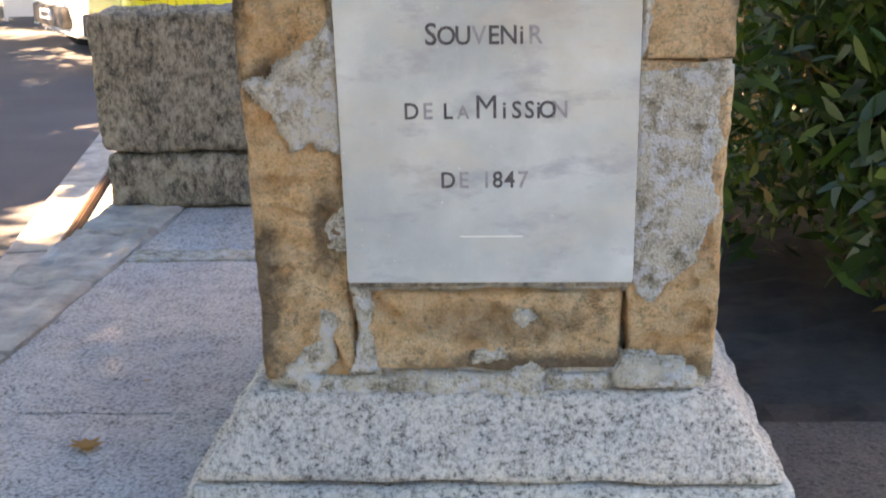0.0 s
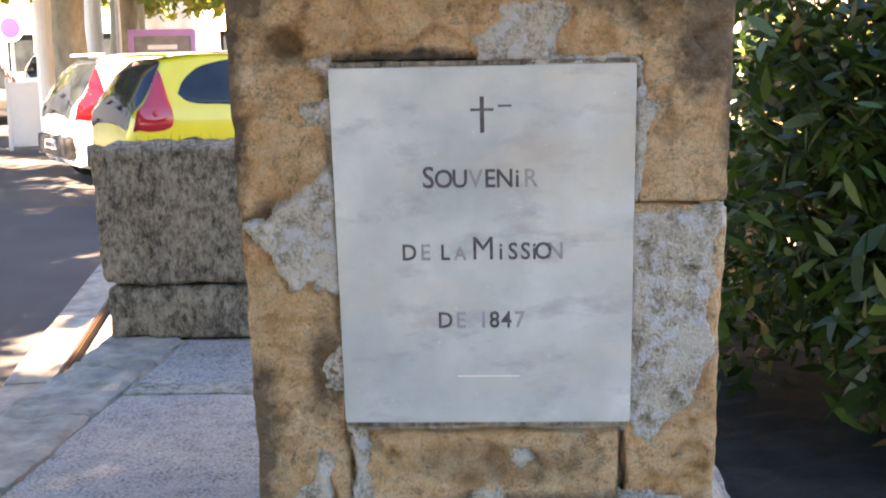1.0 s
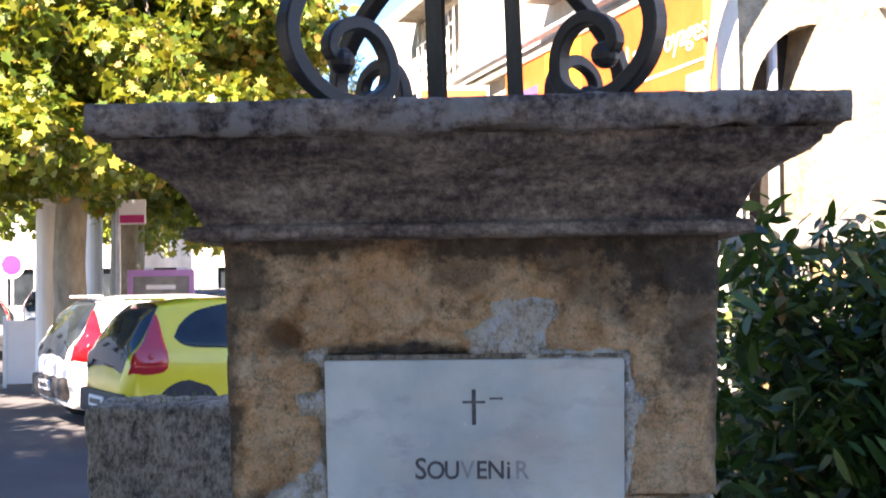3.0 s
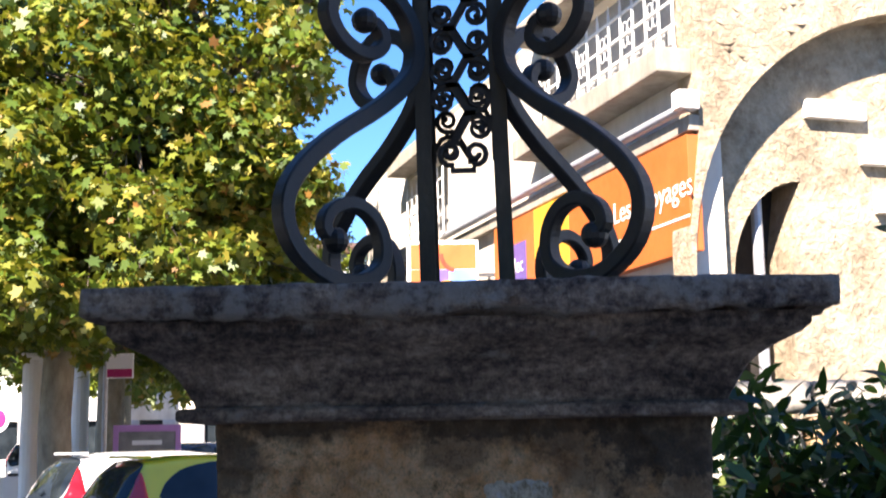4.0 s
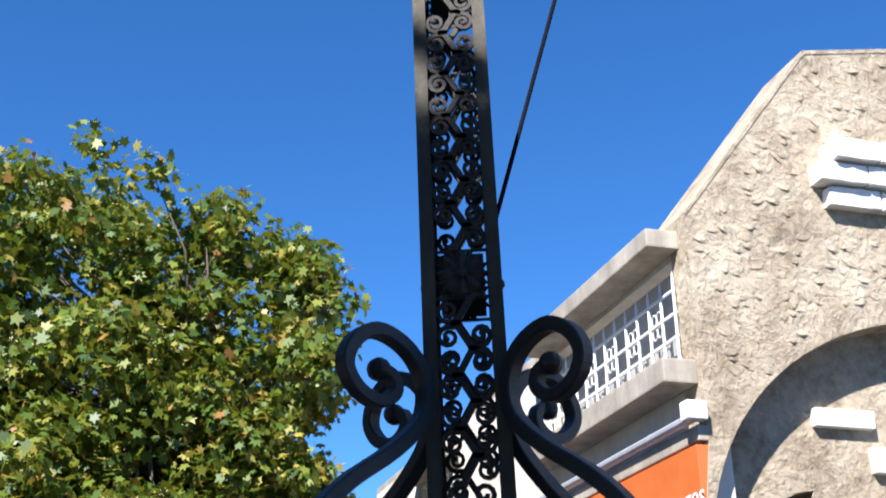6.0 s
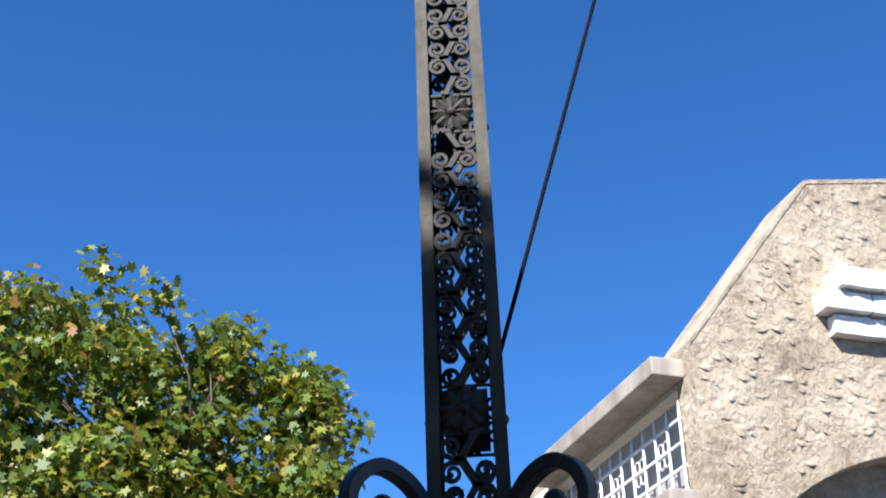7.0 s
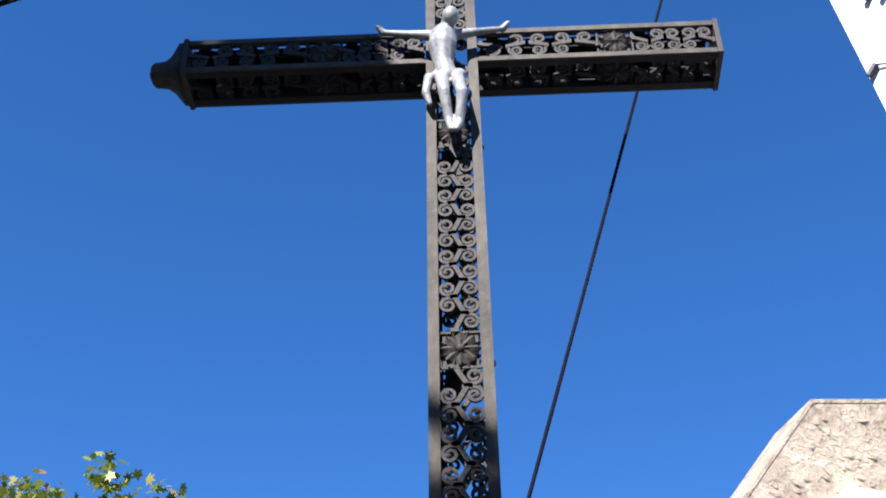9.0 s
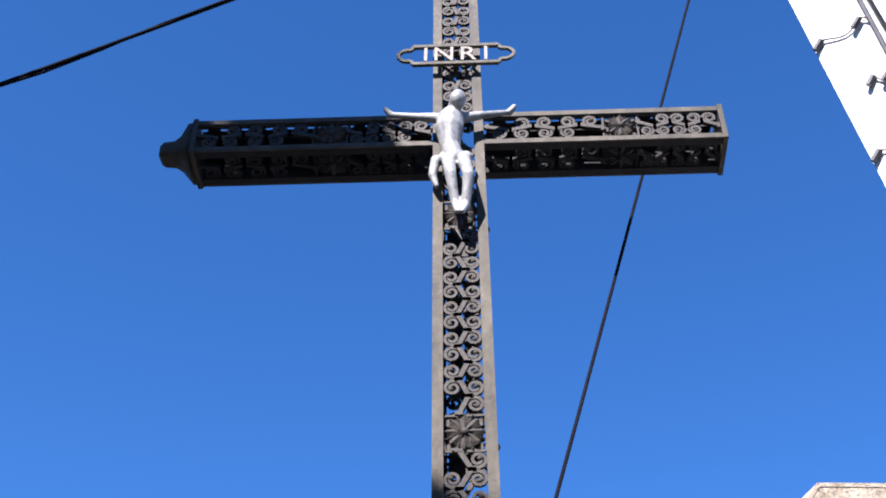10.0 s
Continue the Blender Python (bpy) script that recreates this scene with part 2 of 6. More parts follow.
DARK_STONE, MARBLE, IRON, GREY_IRON = m_block(), m_marble(), m_iron(), m_greyiron()
STUCCO, ASPHALT = m_stucco(), m_asphalt()
KERB = m_simple("worn kerb limestone", (0.20, 0.185, 0.165), (0.50, 0.465, 0.41), 7, 0.9, bump=0.014, detail=10)
CONCRETE = m_simple("grey concrete", (0.17, 0.165, 0.16), (0.29, 0.28, 0.27), 5, 0.9, bump=0.008)
SILL = m_simple("weathered cast stone", (0.22, 0.19, 0.15), (0.46, 0.41, 0.33), 3, 0.9, bump=0.014, stretch=(1, 1, 0.4), detail=9)
PLASTER = m_simple("cream plaster", (0.52, 0.46, 0.37), (0.78, 0.73, 0.64), 1.6, 0.9, bump=0.012, stretch=(1, 1, 0.5), detail=9)
WHITE_WALL = m_simple("white plaster", (0.72, 0.70, 0.66), (0.82, 0.81, 0.78), 1.0, 0.85, bump=0.006)
WHITE_STONE = m_simple("white dressed stone", (0.66, 0.63, 0.57), (0.82, 0.80, 0.75), 5, 0.9, bump=0.01)
BLIND = m_simple("grey window blind", (0.30, 0.30, 0.29), (0.44, 0.43, 0.41), 4, 0.7)
WHITE_METAL = m_simple("white painted metal", (0.74, 0.74, 0.73), (0.84, 0.84, 0.83), 14, 0.4)
ORANGE = m_simple("orange sign board", (0.50, 0.115, 0.025), (0.58, 0.15, 0.035), 3, 0.45)
YELLOW_BOARD = m_simple("yellow sign board", (0.70, 0.33, 0.03), (0.78, 0.42, 0.05), 3, 0.45)
VIOLET = m_simple("violet sign board", (0.10, 0.07, 0.26), (0.15, 0.10, 0.34), 3, 0.45)
BLUE_BOARD = m_simple("blue poster field", (0.10, 0.22, 0.58), (0.20, 0.36, 0.74), 1.5, 0.4)
RED_BOARD = m_simple("red poster arc", (0.66, 0.04, 0.02), (0.74, 0.07, 0.03), 3, 0.4)
WHITE_BOARD = m_simple("white sign face", (0.78, 0.78, 0.78), (0.84, 0.84, 0.84), 4, 0.4)
PINK = m_simple("pink-red sign face", (0.42, 0.012, 0.12), (0.48, 0.02, 0.16), 4, 0.4)
LILAC = m_simple("lilac board frame", (0.42, 0.20, 0.48), (0.50, 0.26, 0.56), 4, 0.5)
DARK_METAL = m_simple("dark grey metal", (0.04, 0.04, 0.045), (0.09, 0.09, 0.095), 9, 0.5)
PIPE = m_simple("grey zinc", (0.34, 0.36, 0.40), (0.50, 0.52, 0.55), 5, 0.4, 0.3)
RUST = m_simple("rust", (0.07, 0.038, 0.022), (0.13, 0.07, 0.04), 30, 0.9)
BARK = m_simple("mottled plane bark", (0.17, 0.14, 0.10), (0.42, 0.37, 0.28), 4.5, 0.9, bump=0.02, stretch=(1, 1, 0.45))
LIMB = m_simple("grey-brown limb bark", (0.055, 0.043, 0.030), (0.15, 0.12, 0.085), 7, 0.9, bump=0.02, stretch=(1, 1, 0.45))
TWIG = m_simple("brown twig", (0.09, 0.055, 0.03), (0.20, 0.13, 0.08), 20, 0.85)
# arm undersides and insides: their shade is put into this colour
ARM_SHADE = m_simple("near-black shade on the cross arms", (0.006, 0.006, 0.007), (0.016, 0.015, 0.015), 15, 0.8)
SOIL_SHADE = m_simple("near-black soil and porch shade", (0.010, 0.009, 0.008), (0.034, 0.029, 0.025), 9, 0.95, bump=0.03)
STATUE = m_simple("silvery painted cast metal", (0.13, 0.14, 0.145), (0.40, 0.41, 0.40), 26, 0.45, 0.0, bump=0.003)
WIRE = m_simple("black cable sheath", (0.006, 0.006, 0.009), (0.012, 0.012, 0.016), 9, 0.9)
WIRE.node_tree.nodes["Principled BSDF"].inputs["Specular IOR Level"].default_value = 0.05
INK = m_simple("faded black engraving paint", (0.018, 0.018, 0.022), (0.11, 0.11, 0.12), 65, 0.7, bump=0.0008)
FAINT = m_simple("faint grey engraving paint", (0.17, 0.17, 0.18), (0.34, 0.34, 0.35), 60, 0.7, bump=0.0008)
YELLOW_PAINT = m_paint("yellow car paint", (0.78, 0.62, 0.035))
WHITE_PAINT = m_paint("white car paint", (0.74, 0.76, 0.78))
GREY_PAINT = m_paint("silver car paint", (0.42, 0.43, 0.45))
DARK_PAINT = m_paint("dark blue car paint", (0.05, 0.06, 0.09))
CAR_GLASS = m_glass_dark()
TAIL_RED = m_paint("red lamp lens", (0.55, 0.012, 0.02), 0.1)
RUBBER = m_simple("tyre rubber", (0.012, 0.012, 0.012), (0.03, 0.03, 0.03), 20, 0.85)
BLACK_PLASTIC = m_simple("black bumper plastic", (0.015, 0.015, 0.017), (0.035, 0.035, 0.038), 15, 0.6)
ALLOY = m_simple("alloy rim", (0.35, 0.35, 0.36), (0.5, 0.5, 0.5), 10, 0.35, 0.8)
LEAF_PLANE = m_leaf("plane leaves turning yellow", ((0.0, (0.035, 0.075, 0.008)), (0.48, (0.088, 0.148, 0.013)), (0.78, (0.20, 0.225, 0.026)), (0.95, (0.36, 0.29, 0.05)), (1.0, (0.27, 0.11, 0.025))), 0.5, 0.24, (0.40, 0.42, 0.03))
LEAF_BUSH = m_leaf("glossy dark green leaves", ((0.0, (0.008, 0.022, 0.006)), (0.5, (0.024, 0.062, 0.012)), (0.84, (0.07, 0.14, 0.026)), (0.96, (0.12, 0.19, 0.04)), (1.0, (0.24, 0.08, 0.03))), 0.42, 0.2, (0.10, 0.22, 0.02))
LEAF_DRY = m_leaf("dry orange-brown leaf", ((0.0, (0.52, 0.23, 0.04)), (1.0, (0.42, 0.17, 0.04))), 0.7, 0.2)
GRASS = m_leaf("grass blades", ((0.0, (0.05, 0.10, 0.02)), (1.0, (0.14, 0.15, 0.04))), 0.6, 0.3)
CYPRESS = m_leaf("cypress foliage", ((0.0, (0.012, 0.030, 0.012)), (1.0, (0.030, 0.060, 0.022))), 0.7, 0.15)


# ---- mesh helpers ----
def finish(name, bm, material, parent=None, label="", smooth=False):
    me = bpy.data.meshes.new(name)
    bm.normal_update()
    bm.to_mesh(me)
    bm.free()
    for mm in material if isinstance(material, (list, tuple)) else [material]:
        me.materials.append(mm)
    if smooth:
        for p in me.polygons:
            p.use_smooth = True
    ob = new(name, me)
    ob.parent = parent
    if label:
        tagged(ob, label)
    return ob


def part(name, bm, material, parent, label="", smooth=False):
    return finish(name, bm, material, parent, label, smooth)


def thing(name, m, label, category, group="", kind=""):
    ob = new(name)
    ob.empty_display_size = 0.2
    ob.matrix_world = m
    return tagged(ob, label, category, group, kind)


def shared(name, me, m, parent):
    ob = new(name, me)
    ob.parent = parent
    ob.matrix_local = m
    return ob


def box(bm, x0, x1, y0, y1, z0, z1, bevel=0.0, m=None):
    vs = bmesh.ops.create_cube(bm, size=1.0)["verts"]
    for v in vs:
        v.co = Vector((x0 + (v.co.x + 0.5) * (x1 - x0), y0 + (v.co.y + 0.5) * (y1 - y0), z0 + (v.co.z + 0.5) * (z1 - z0)))
    if bevel > 0:
        es = {e for v in vs for e in v.link_edges}
        r = bmesh.ops.bevel(bm, geom=list(es), offset=bevel, segments=2, affect="EDGES", profile=0.7)
        vs = list({v for f in r["faces"] for v in f.verts} | {v for v in vs if v.is_valid})
    if m is not None:
        bmesh.ops.transform(bm, matrix=m, verts=vs)
    return vs


def rough_box(x0, x1, y0, y1, z0, z1, cell, amp, edge, seed, fx=None):
    """A stone: a finely divided box with worn edges and an uneven skin. fx(co): last change of shape."""
    bm = bmesh.new()
    cells = cell if isinstance(cell, tuple) else (cell,) * 3
    n = [max(1, round(d / c)) for d, c in zip((x1 - x0, y1 - y0, z1 - z0), cells)]
    grid = {}

    def vert(i, j, k):
        if (i, j, k) not in grid:
            grid[i, j, k] = bm.verts.new((x0 + (x1 - x0) * i / n[0], y0 + (y1 - y0) * j / n[1], z0 + (z1 - z0) * k / n[2]))
        return grid[i, j, k]
    for a, b, c in ((0, 1, 2), (1, 2, 0), (2, 0, 1)):
        for side in (0, n[c]):
            for i in range(n[a]):
                for j in range(n[b]):
                    ids = []
                    for di, dj in ((0, 0), (1, 0), (1, 1), (0, 1)):
                        p = [0, 0, 0]
                        p[a], p[b], p[c] = i + di, j + dj, side
                        ids.append(vert(*p))
                    bm.faces.new(ids if side else ids[::-1])
    lo, hi = Vector((x0, y0, z0)), Vector((x1, y1, z1))
    mid = (lo + hi) / 2
    off = Vector((seed * 7.3, seed * 3.1, seed * 5.7))
    for v in bm.verts:
        p = v.co.copy()
        # round the edges: pull towards the inner box
        inner = Vector([min(max(p[k], lo[k] + edge), hi[k] - edge) for k in range(3)])
        d = p - inner
        if d.length > 1e-6:
            wear = 1 + 0.6 * noise.noise(p * 9 + off)
            p = inner + d.normalized() * min(d.length, edge * max(wear, 0.3))
        nrm = (p - mid)
        face = [abs((p[k] - mid[k]) / (hi[k] - mid[k])) for k in range(3)]
        k = face.index(max(face))
        push = amp * (noise.noise(p * 7 + off) + 0.6 * noise.noise(p * 19 + off) + 0.35 * noise.noise(p * 47 + off))
        p[k] += push * (1 if nrm[k] > 0 else -1)
        if fx:
            p = fx(p)
        v.co = p
    bmesh.ops.recalc_face_normals(bm, faces=bm.faces)
    return bm


def tube(bm, pts, radii, sides=8, flat=1.0, up=None, closed=False):
    """A bar along pts; flat squeezes it across the normal 'up' (square bars have 4 sides)."""
    pts = [Vector(p) for p in pts]
    n = len(pts)
    rs = radii if isinstance(radii, (list, tuple)) else [radii] * n
    rings, side0 = [], None
    for i, p in enumerate(pts):
        a, b = (pts[i - 1] if i or closed else p), (pts[(i + 1) % n] if i < n - 1 or closed else p)
        t = (b - a).normalized()
        if up is not None:
            s = Vector(up)
        else:
            ref = side0 or (Vector((0, 0, 1)) if abs(t.z) < 0.9 else Vector((1, 0, 0)))
            s = (ref - t * ref.dot(t))
            s = s.normalized() if s.length > 1e-5 else Vector((1, 0, 0))
            side0 = s
        o = t.cross(s).normalized()
        ring = []
        for k in range(sides):
            w = 2 * math.pi * (k + 0.5) / sides
            ring.append(bm.verts.new(p + (o * math.cos(w) + s * math.sin(w) * flat) * rs[i]))
        rings.append(ring)
    for i in range(n if closed else n - 1):
        r0, r1 = rings[i], rings[(i + 1) % n]
        for k in range(sides):
            bm.faces.new((r0[k], r0[(k + 1) % sides], r1[(k + 1) % sides], r1[k]))
    if not closed:
        bm.faces.new(rings[0][::-1])
        bm.faces.new(rings[-1])
    return rings


def smooth_path(ctrl, steps=6):
    """Catmull-Rom through the control points."""
    c = [Vector(p) for p in ctrl]
    c = [c[0] * 2 - c[1]] + c + [c[-1] * 2 - c[-2]]
    out = []
    for i in range(1, len(c) - 2):
        p0, p1, p2, p3 = c[i - 1:i + 3]
        for k in range(steps):
            t = k / steps
            out.append(0.5 * ((2 * p1) + (p2 - p0) * t + (2 * p0 - 5 * p1 + 4 * p2 - p3) * t * t + (3 * p1 - p0 - 3 * p2 + p3) * t ** 3))
    out.append(c[-2])
    return out


def lathe(bm, profile, sides=24, centre=(0, 0), squash=1.0):
    rings = []
    for r, z in profile:
        rings.append([bm.verts.new((centre[0] + r * math.cos(2 * math.pi * k / sides), centre[1] + r * squash * math.sin(2 * math.pi * k / sides), z)) for k in range(sides)])
    for a, b in zip(rings, rings[1:]):
        for k in range(sides):
            bm.faces.new((a[k], a[(k + 1) % sides], b[(k + 1) % sides], b[k]))
    bm.faces.new(rings[0][::-1])
    bm.faces.new(rings[-1])


def prism(bm, poly, y0, y1):
    """An upright plate: outline in x, z, between y0 and y1."""
    a = [bm.verts.new((x, y0, z)) for x, z in poly]
    b = [bm.verts.new((x, y1, z)) for x, z in poly]
    n = len(poly)
    for i, j, k in geometry.tessellate_polygon([[Vector((x, z, 0)) for x, z in poly]]):
        bm.faces.new((a[i], a[j], a[k]))
        bm.faces.new((b[k], b[j], b[i]))
    for i in range(n):
        bm.faces.new((a[i], b[i], b[(i + 1) % n], a[(i + 1) % n]))
    bmesh.ops.recalc_face_normals(bm, faces=bm.faces)


def letters(name, text, size, m, material, parent, depth=0.001, label="", weight=0.0, wide=1.0):
    cu = bpy.data.curves.new(name, "FONT")
    cu.body, cu.size, cu.extrude, cu.offset = text, size, depth, weight
    cu.align_x = "CENTER"
    cu.resolution_u = 3
    tmp = new(name, cu)
    me = bpy.data.meshes.new_from_object(tmp.evaluated_get(bpy.context.evaluated_depsgraph_get()))
    bpy.data.objects.remove(tmp)
    bpy.data.curves.remove(cu)
    me.transform(Matrix.Diagonal((wide, 1, 1, 1)))
    me.materials.clear()
    me.materials.append(material)
    ob = new(name, me)
    ob.parent = parent
    ob.matrix_local = m
    if label:
        tagged(ob, label)
    return ob


def ground_z(y):
    return 0.014 * max(min(y, 80.0), 0.0)


SLAB_Z = 0.33


# ---- ground ----
def build_ground():
    bm = bmesh.new()
    xs = [-900, -200, -60] + [-40 + 2 * i for i in range(41)] + [60, 200, 900]
    ys = [-900, -200, -60] + [-20 + 2 * i for i in range(51)] + [120, 300, 900]
    g = [[bm.verts.new((x, y, ground_z(y) - 0.004 + 0.012 * noise.noise(Vector((x * 0.4, y * 0.4, 0))))) for x in xs] for y in ys]
    for j in range(len(ys) - 1):
        for i in range(len(xs) - 1):
            bm.faces.new((g[j][i], g[j][i + 1], g[j + 1][i + 1], g[j + 1][i]))
    ob = finish("road", bm, ASPHALT)
    tagged(ob, "worn grey asphalt street, dappled with tree shade", "road", kind="structure")


STREET = Vector((-0.19, 0.982, 0))
STREET_N = Vector((0.982, 0.19, 0))


def along_street(p0, s, d):
    p = Vector((p0[0], p0[1], 0)) + STREET * s + STREET_N * d
    return p


def strip(name, p0, s0, s1, d0, d1, lift, drop, material, label, category, parts=0):
    """A kerb or gutter strip along the street, in pieces."""
    root = thing(name, Matrix(), label, category, kind="structure")
    n = parts or 1
    for k in range(n):
        bm = bmesh.new()
        a, b = s0 + (s1 - s0) * k / n + 0.004, s0 + (s1 - s0) * (k + 1) / n - 0.004
        ring = []
        for s in (a, b):
            for d in (d0, d1):
                p = along_street(p0, s, d)
                ring.append((p.x, p.y, ground_z(p.y)))
        vs_t = [bm.verts.new((x, y, z + lift)) for x, y, z in ring]
        vs_b = [bm.verts.new((x, y, z - drop)) for x, y, z in ring]
        for q in ((0, 1, 3, 2),):
            bm.faces.new([vs_t[i] for i in q])
        for i, j in ((0, 1), (1, 3), (3, 2), (2, 0)):
            bm.faces.new((vs_t[i], vs_t[j], vs_b[j], vs_b[i]))
        bmesh.ops.bevel(bm, geom=[e for e in bm.edges if all(v in vs_t for v in e.verts)], offset=0.008, segments=2, affect="EDGES")
        bmesh.ops.recalc_face_normals(bm, faces=bm.faces)
        part("kerb_stone", bm, material, root)
    return root


build_ground()
strip("kerb", (-2.30, 3.25), -6.0, 14.0, -0.02, 0.21, 0.03, 0.1, KERB, "flush grey stone kerb strip along the street", "kerb", 14)
strip("gutter_seam", (-2.30, 3.25), -6.0, 14.0, 0.218, 0.238, 0.022, 0.1, RUST, "rusty seam beside the kerb strip", "kerb")
strip("pavement", (-2.30, 3.25), -2.0, 14.0, 0.27, 1.6, 0.028, 0.1, CONCRETE, "grey concrete pavement behind the monument base", "pavement", 6)


# ---- monument base ----
def build_base():
    root = thing("monument_base", Matrix(), "raised paved base of speckled aggregate with worn stone border", "paving", kind="structure")
    # inner paving, in three fields
    for y0, y1, z, mat in ((-0.9, 1.85, SLAB_Z, SLAB_MAT), (1.856, 2.0, SLAB_Z + 0.006, MORTAR), (2.006, 3.3, SLAB_Z - 0.003, SLAB_MAT)):
        part("paving_field", rough_box(-1.34, 0.62 if y0 < 0 else 0.56, y0, y1 if y0 > 0 else 0.42, 0.0, z, 0.06, 0.003, 0.01, y0 + 3), mat, root)
        if y0 < 0:
            part("paving_field", rough_box(-1.34, 0.56, 0.424, y1, 0.0, z, 0.06, 0.003, 0.01, 9), mat, root)
    # this gravel's dark colour includes the shade under the shrub
    part("gravel_field", rough_box(0.622, 1.6, -0.9, 0.42, 0.0, SLAB_Z - 0.012, 0.04, 0.006, 0.01, 33), SHADED_GRAVEL, root)
    y = -0.9
    for k, length in enumerate((0.95, 0.82, 0.74, 0.66, 1.05)):
        part("border_stone", rough_box(-1.70, -1.348, y + 0.004, y + length - 0.004, 0.0, SLAB_Z + 0.006, 0.03, 0.012, 0.045, 20 + k), KERB, root)
        y += length
    return root


build_base()


# ---- pedestal ----
PIER_X, PIER_D = 0.006, 0.97


def flare(p):
    """The shaft widens a little towards its top."""
    k = 1 + (p.z - 1.12) * 0.058
    return Vector((PIER_X + (p.x - PIER_X) * k, 0.485 + (p.y - 0.485) * (1 + (p.z - 1.12) * 0.01), p.z))


def crust_patch(root, outline, thick, seed, up, cell=0.0055):
    """Old mortar left on the stone: a lumpy skin with a ragged rim inside a rough outline in x, z."""
    pts = np.array(outline)
    lo, hi = pts.min(0) - 0.015, pts.max(0) + 0.015
    nx, nz = (int(d / cell) + 2 for d in hi - lo)
    gx, gz = np.meshgrid(lo[0] + cell * np.arange(nx), lo[1] + cell * np.arange(nz), indexing="ij")
    inside, near = np.zeros(gx.shape, bool), np.full(gx.shape, 9.0)
    for (ax, az), (bx, bz) in zip(pts, np.roll(pts, -1, 0)):
        t = np.clip(((gx - ax) * (bx - ax) + (gz - az) * (bz - az)) / ((bx - ax) ** 2 + (bz - az) ** 2), 0, 1)
        near = np.minimum(near, np.hypot(gx - ax - t * (bx - ax), gz - az - t * (bz - az)))
        if az != bz:
            inside ^= ((az > gz) != (bz > gz)) & (gx < (bx - ax) * (gz - az) / (bz - az) + ax)
    dist = np.where(inside, near, -near)
    bm, grid, level = bmesh.new(), {}, {}
    for i in range(nx):
        for k in range(nz):
            q = Vector((gx[i, k], seed, gz[i, k]))
            d = dist[i, k] + 0.010 * noise.noise(q * 24) + 0.006 * noise.noise(q * 75)
            rise = min(max(d / 0.006, 0), 1)
            lump = 0.8 + 0.45 * noise.noise(q * 28) + 0.35 * noise.noise(q * 80) + 0.3 * noise.noise(q * 150)
            level[i, k] = d
            grid[i, k] = flare(Vector((q.x, 0.011 - rise * (0.011 + thick * max(lump, 0.1)), q.z)))
    verts = {}
    for i in range(nx - 1):
        for k in range(nz - 1):
            ids = ((i, k), (i + 1, k), (i + 1, k + 1), (i, k + 1))
            if max(level[c] for c in ids) > 0:
                for c in ids:
                    if c not in verts:
                        verts[c] = bm.verts.new(grid[c])
                bm.faces.new([verts[c] for c in ids])
    bmesh.ops.transform(bm, matrix=up, verts=bm.verts)
    return part("mortar_patch", bm, MORTAR, root, smooth=True)


